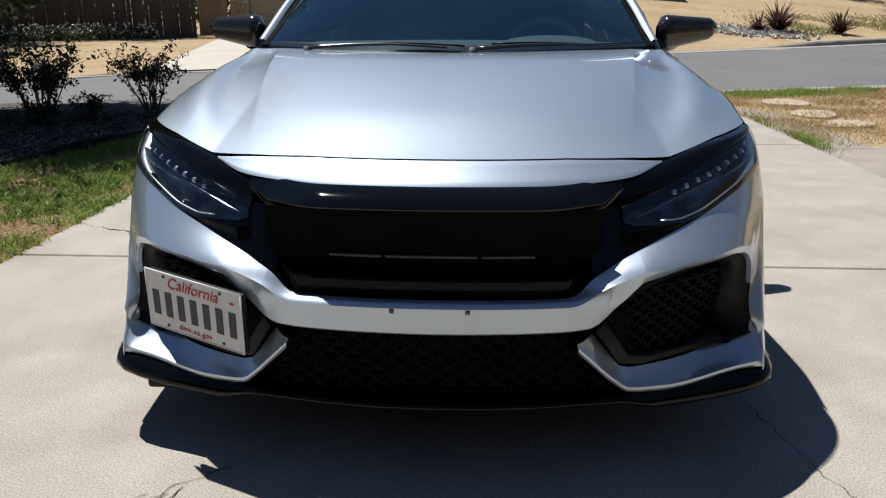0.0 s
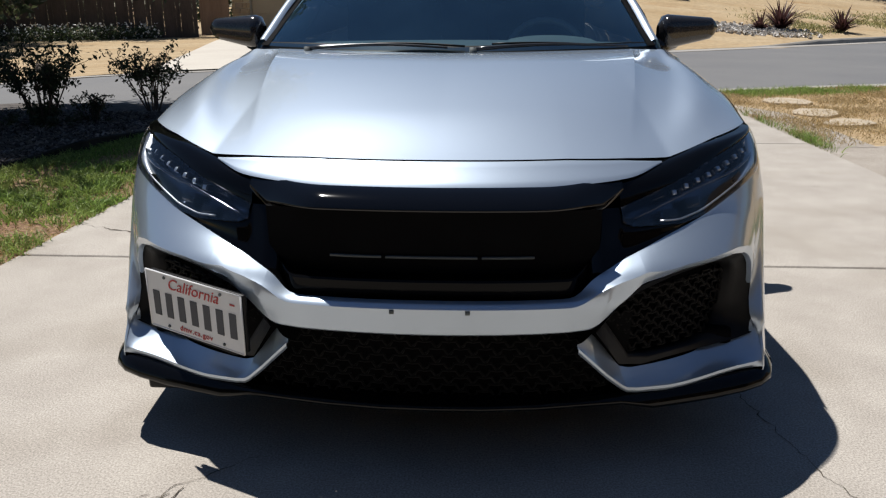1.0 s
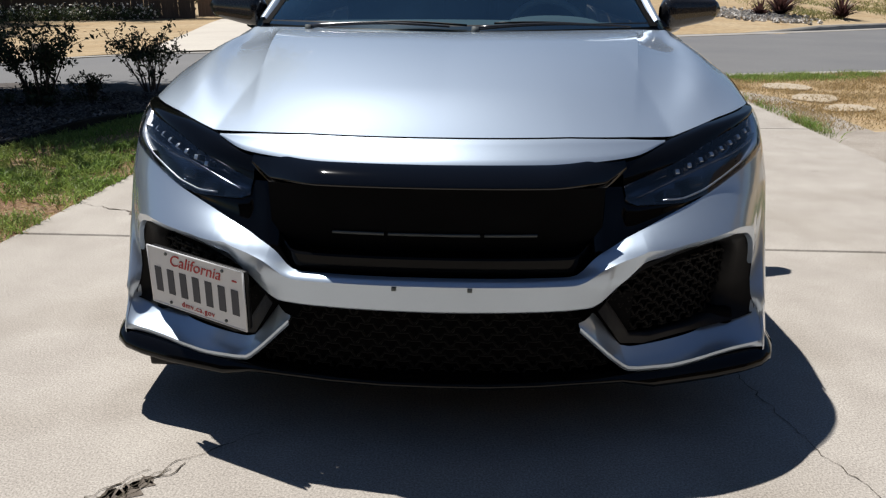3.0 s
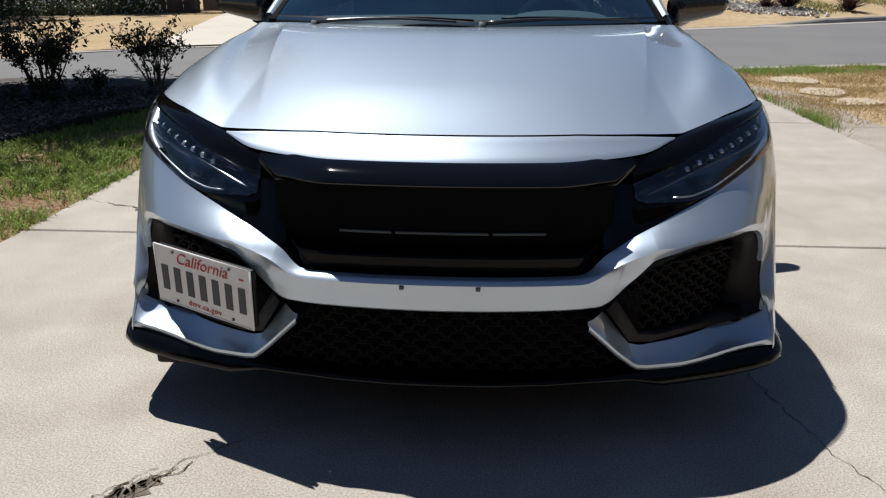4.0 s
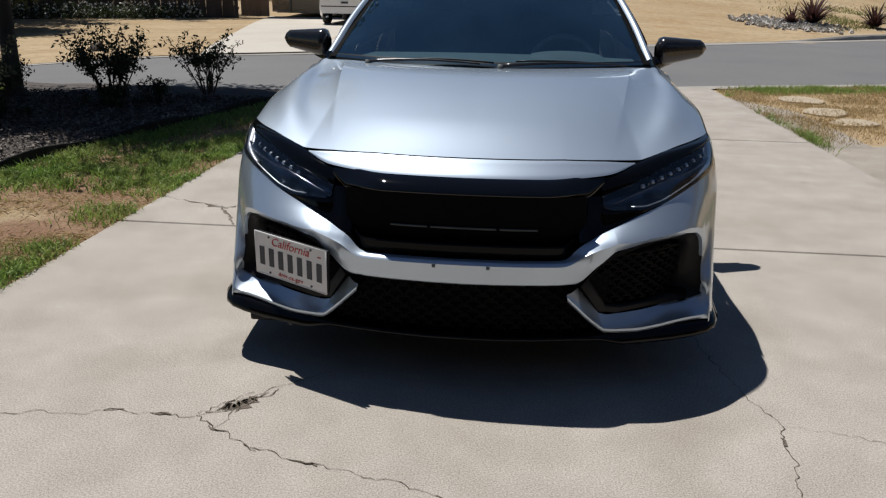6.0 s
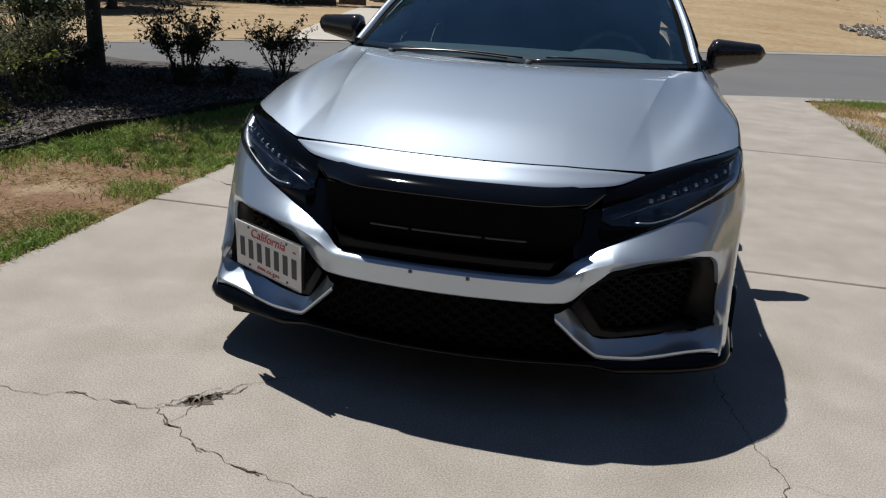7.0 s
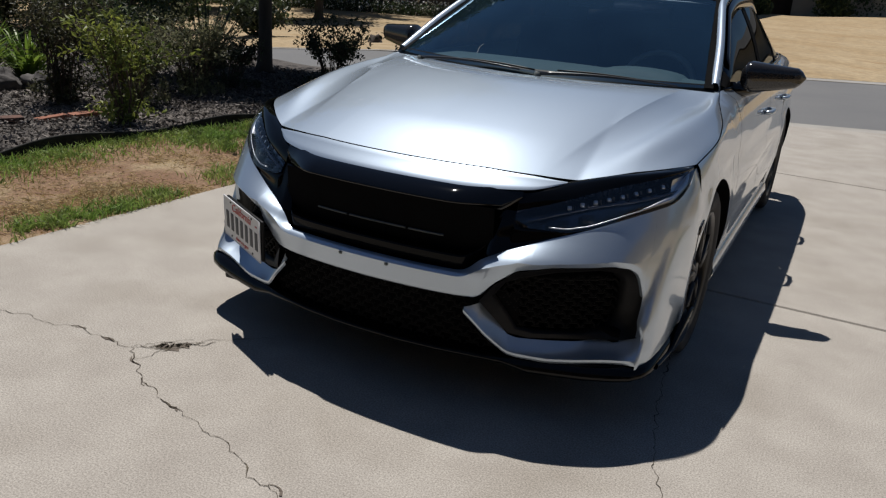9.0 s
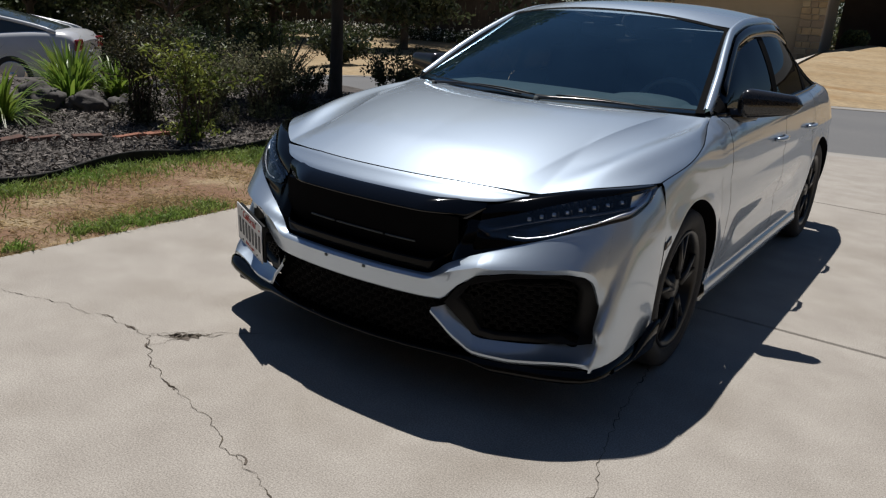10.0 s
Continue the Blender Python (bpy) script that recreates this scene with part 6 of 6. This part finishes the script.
tree(17.0, 47.0, height(17, 47), 3.2, 0.30, 1.4, 5000, 0.35, DARK_LEAF, "tall dark tree standing beyond the lawns", 8, 8, 3.6)

clumps, rs = [], random.Random(5)
for i in range(420):
    a = rs.uniform(-1.35, 1.25)
    d = rs.uniform(62, 80)
    x, y = d * math.sin(a) * 1.1 - 4, d * math.cos(a) + 2
    if a < -0.45:
        d = rs.uniform(34, 60)
        x, y = d * math.sin(a) - 4, d * math.cos(a) + 2
    clumps.append(((x, y, rs.uniform(0.2, 5.5)), (2.2, 2.2, 1.6), 330))
for i in range(190):
    a, d = rs.uniform(-1.45, -0.80), rs.uniform(29, 42)
    clumps.append(((d * math.sin(a) - 4, d * math.cos(a) + 2, rs.uniform(-0.8, 4.5)), (1.6, 1.6, 1.3), 330))
vs, fs = leaf_arrays(clumps[:420], 0.32, 0.8, 0.4)
tagged(soup("far_trees", vs, fs, DARK_LEAF), "dark belt of trees and hedges behind the houses", "trees", kind="stuff")
vs, fs = leaf_arrays(clumps[420:], 0.26, 0.7, 0.4)
tagged(soup("far_gardens", vs, fs, LEAF), "sunlit green gardens and trees down the street", "trees", kind="stuff")
for x, y, r, sd, th in ((-15.2, 20.5, 1.7, 12, 1.2), (-20.0, 13.5, 2.8, 13, 1.7), (-17.2, 25.3, 3.6, 14, 1.9), (-24, 18, 3.0, 15, 1.6), (-27, 14, 3.2, 16, 1.7), (-21.5, 20.5, 3.0, 17, 1.4), (-14.4, 30.0, 3.9, 18, 2.35)):
    tree(x, y, height(x, y), th, 0.14, 0.95, 15000, 0.17, DARK_LEAF, "shady dark-leaved yard tree across the street", sd, 9, r)

# ---------- number plate ----------
PLATE_WHITE = material("plate_white", (0.72, 0.73, 0.74), 0.45, vary=(0.66, 0.67, 0.68), scale=12, coords="object")
INK = material("plate_ink", (0.03, 0.035, 0.05), 0.5)
RED_INK = material("plate_red", (0.45, 0.03, 0.03), 0.5)


def words(text, size, mat, at, parent, turn=(90, 0, 0), shear=0.0, spacing=1.0):
    """Raised lettering as a mesh, in the built-in font."""
    cu = bpy.data.curves.new("lettering", "FONT")
    cu.body, cu.size, cu.extrude, cu.align_x, cu.align_y, cu.shear, cu.space_character = text, size, 0.0006, "CENTER", "CENTER", shear, spacing
    tmp = bpy.data.objects.new("lettering", cu)
    me = bpy.data.meshes.new_from_object(tmp)
    bpy.data.objects.remove(tmp)
    me.materials.append(mat)
    ob = new("lettering", me)
    ob.parent = parent
    ob.matrix_local = pose(*at, *turn)
    return ob


p_tl, p_tr, p_bl = Vector((-0.706, 0.150, 0.498)), Vector((-0.432, 0.020, 0.478)), Vector((-0.711, 0.164, 0.348))
ex = (p_tr - p_tl).normalized()
ez = (p_tl - p_bl).normalized()
ey = ez.cross(ex).normalized()
ez = ex.cross(ey).normalized()
centre = (p_tr + p_bl) / 2
pm = Matrix((ex, ey, ez)).transposed().to_4x4()
pm.translation = centre
plate = tagged(empty("number_plate", pm), "white number plate with red lettering on the bumper", "number plate")
bm = box_bm((0.305, 0.0025, 0.152), (0, 0, 0), 0.0)
part("plate", bm, PLATE_WHITE, plate, smooth=False)
rim = [(-0.152, 0.076), (0.152, 0.076), (0.152, -0.076), (-0.152, -0.076)]
for (xa, za), (xb, zb) in zip(rim, rim[1:] + rim[:1]):
    part("plate_rim", tube_bm([(xa, -0.001, za), (xb, -0.001, zb)], 0.0022, 6), PLATE_WHITE, plate)
for i in range(7):
    part("number_bar", box_bm((0.021, 0.0016, 0.066), (-0.123 + 0.041 * i, -0.002, -0.008), 0.0), INK, plate, smooth=False)
words("California", 0.042, RED_INK, (0.0, -0.0024, 0.052), plate, shear=0.3)
words("dmv.ca.gov", 0.021, RED_INK, (0.0, -0.0024, -0.060), plate, spacing=1.15)
part("expiry_dash", box_bm((0.014, 0.0016, 0.004), (0.125, -0.002, 0.048), 0.0), RED_INK, plate, smooth=False)
for x, z in ((-0.09, -0.065), (0.09, -0.065), (-0.09, 0.066), (0.09, 0.066)):
    part("screw", tube_bm([(x, 0.0, z), (x, -0.004, z)], 0.004, 10), GREY_PLASTIC, plate)
part("plate_bracket", box_bm((0.30, 0.012, 0.15), (0.004, 0.012, 0.0), 0.004), DARK_PLASTIC, plate)
for x in (-0.08, 0.08):
    part("bracket_arm", box_bm((0.03, 0.12, 0.03), (x, 0.07, 0.0), 0.004), DARK_PLASTIC, plate)


# ---------- parked cars across the street ----------
CAR_PANE = material("car_window", (0.05, 0.065, 0.07), 0.05, spec=0.9, vary=(0.035, 0.045, 0.05), scale=2, coords="object")


def plain_car(name, paint, length, width, height_, glass_from, glass_to, roof_from, roof_to, bonnet_h, boot_h, m, label, sag=0.0):
    """A parked car: body, cabin glass, wheels, lamps, plate; front at y = 0, tail at y = length."""
    ob = tagged(empty(name, m), label, "car")
    h0 = 0.20
    prof = smooth_curve([(0, bonnet_h - 0.16), (0.25, bonnet_h - 0.04), (glass_from, bonnet_h + 0.10), ((roof_from + roof_to) / 2, 0.93), (glass_to, boot_h + 0.06), (length - 0.15, boot_h + 0.03), (length, boot_h - 0.12)])

    def ring(y):
        w = width / 2 * (1 - 0.16 * max(0, (0.7 - y) / 0.7) ** 2 - 0.14 * max(0, (y - length + 0.6) / 0.6) ** 2)
        zt = prof(y)
        lift = 0.16 * max(0.0, (y - length + 0.35) / 0.35) ** 2
        half = [(w * 0.90, h0 + lift), (w * 0.975, h0 + 0.10 + lift), (w, 0.50), (w * 0.99, 0.66), (w * 0.965, zt - 0.10), (w * 0.93, zt - 0.035), (w * 0.86, zt), (w * 0.45, zt + 0.022), (0.0, zt + 0.03)]
        return [(x, y, z) for x, z in half] + [(-x, y, z) for x, z in half[::-1][1:]]
    ys = [0.0, 0.04, 0.12, 0.25, 0.5] + [0.5 + (length - 1.0) * i / 20 for i in range(1, 20)] + [length - 0.5, length - 0.25, length - 0.12, length - 0.04, length]
    bm = grid_bm([ring(y) for y in ys])
    for y in (0.0, length):
        bm.faces.new([bm.verts.new(p) for p in ring(y)])
    part("body", bm, paint, ob)

    def hoop(y, grow):
        q = (y - glass_from) / (glass_to - glass_from)
        zt = (height_ if roof_from <= y <= roof_to else bonnet_h + 0.08 + (height_ - bonnet_h - 0.08) * ((y - glass_from) / (roof_from - glass_from)) ** 0.85 if y < roof_from
              else boot_h + 0.04 + (height_ - boot_h - 0.04) * ((glass_to - y) / (glass_to - roof_to)) ** 0.75)
        zb = prof(y) - 0.02
        w0, w1 = width / 2 * 0.87, width / 2 * 0.66
        k = (zt - zb) / max(height_ - zb, 0.01)
        wt = w0 + (w1 - w0) * min(k, 1)
        half = [(w0 * (1 - u) + wt * u + grow, zb + (zt - zb) * h_) for u, h_ in ((0, 0), (0.25, 0.35), (0.55, 0.62), (0.95, 0.82))]
        half += [(wt * 0.97 + grow * 0.7, zb + (zt - zb) * 0.90 + grow * 0.5), (wt * 0.86, zb + (zt - zb) * 0.965 + grow), (wt * 0.60, zt + grow), (wt * 0.30, zt + 0.02 + grow), (0, zt + 0.026 + grow)]
        return [(x, y, z) for x, z in half] + [(-x, y, z) for x, z in half[::-1][1:]]
    cy = [glass_from + (glass_to - glass_from) * i / 24 for i in range(25)]
    part("cabin_glass", grid_bm([hoop(y, 0.0) for y in cy]), CAR_PANE, ob, "dark windows")
    part("roof", grid_bm([hoop(y, 0.006)[3:14] for y in cy if roof_from - 0.15 <= y <= roof_to + 0.12]), paint, ob)
    for s in (1, -1):
        for q0 in (0, 1):
            pts = [Vector(hoop(y, 0.012)[3 if s > 0 else 13]) for y in (cy[:9] if q0 == 0 else cy[-9:])]
            part("pillar", tube_bm(pts, 0.035, 6), paint, ob)
        pts = [Vector(hoop(y, 0.010)[0 if s > 0 else 16]) for y in cy]
        part("waist_trim", tube_bm(pts, 0.014, 5), CHROME, ob)
        mid = (glass_from + glass_to) / 2 + 0.1
        part("pillar", tube_bm([Vector(hoop(mid, 0.006)[i if s > 0 else 16 - i]) for i in (0, 1, 2, 3)], 0.03, 6), paint, ob)
        part("door_mirror", box_bm((0.20, 0.10, 0.13), (s * (width / 2 + 0.06), glass_from + 0.55, bonnet_h + 0.16), 0.03), paint, ob)
        part("tail_lamp", box_bm((0.34, 0.08, 0.20), (s * (width / 2 - 0.26), length - 0.012, boot_h - 0.15), 0.03), material("tail_lamp_red", (0.25, 0.012, 0.015), 0.2, coat=0.6, vary=(0.18, 0.01, 0.012), scale=8) if "tail_lamp_red" not in bpy.data.materials else bpy.data.materials["tail_lamp_red"], ob, "red tail lamp")
        part("exhaust", tube_bm([(s * (width / 2 - 0.35), length - 0.15, 0.26), (s * (width / 2 - 0.35), length + 0.02, 0.26)], 0.04, 10), CHROME, ob)
        for y in (0.95, length - 1.05):
            hub = empty("wheel")
            hub.parent = ob
            hub.location = (s * (width / 2 - 0.10), y, 0.34)
            part("tyre", lathe_bm([(s * a, r) for a, r in ((-0.12, 0.24), (-0.12, 0.31), (-0.10, 0.34), (0.08, 0.34), (0.105, 0.31), (0.10, 0.24))], 32), TYRE, hub)
            rim_ = part("rim", lathe_bm([(s * a, r) for a, r in ((0.06, 0.245), (0.10, 0.24), (0.085, 0.20), (0.06, 0.10), (0.09, 0.05), (0.092, 0.0))], 32), CHROME, hub)
    part("rear_plate", box_bm((0.30, 0.012, 0.15), (0, length + 0.004, 0.70), 0.004), PLATE_WHITE, ob, "small number plate")
    part("plate_bar", box_bm((0.22, 0.004, 0.06), (0, length + 0.012, 0.70), 0.0), INK, ob, smooth=False)
    part("bumper_line", box_bm((width * 0.82, 0.02, 0.03), (0, length - 0.004, 0.58), 0.006), DARK_PLASTIC, ob)
    return ob


WHITE_PAINT = material("white_paint", (0.80, 0.80, 0.79), 0.3, coat=0.5, vary=(0.76, 0.76, 0.75), scale=3, coords="object")
PALE_SILVER = material("pale_silver_paint", (0.62, 0.63, 0.66), 0.35, metal=0.15, coat=0.6, vary=(0.58, 0.59, 0.62), scale=3, coords="object")
plain_car("white_sedan", WHITE_PAINT, 5.0, 1.87, 1.43, 1.25, 4.35, 2.25, 3.45, 0.95, 1.02, pose(-5.55, 28.6, height(-5.55, 26) + 0.02, 0, 0, 180) @ pose(0, 0, 0), "white four-door sedan parked on a pale driveway")
plain_car("silver_parked_car", PALE_SILVER, 4.9, 1.95, 1.46, 0.95, 4.55, 2.0, 3.0, 0.92, 1.05, pose(-15.58, 3.33, height(-12.0, 6.6), 0, 0, -46), "pale silver fastback car parked along the street")
plain_car("white_parked_car", WHITE_PAINT, 4.8, 1.85, 1.45, 1.15, 4.40, 2.1, 3.3, 0.95, 1.02, pose(-26.5, 11.2, height(-26.5, 11.2), 0, 0, -75), "white car parked far along the street")
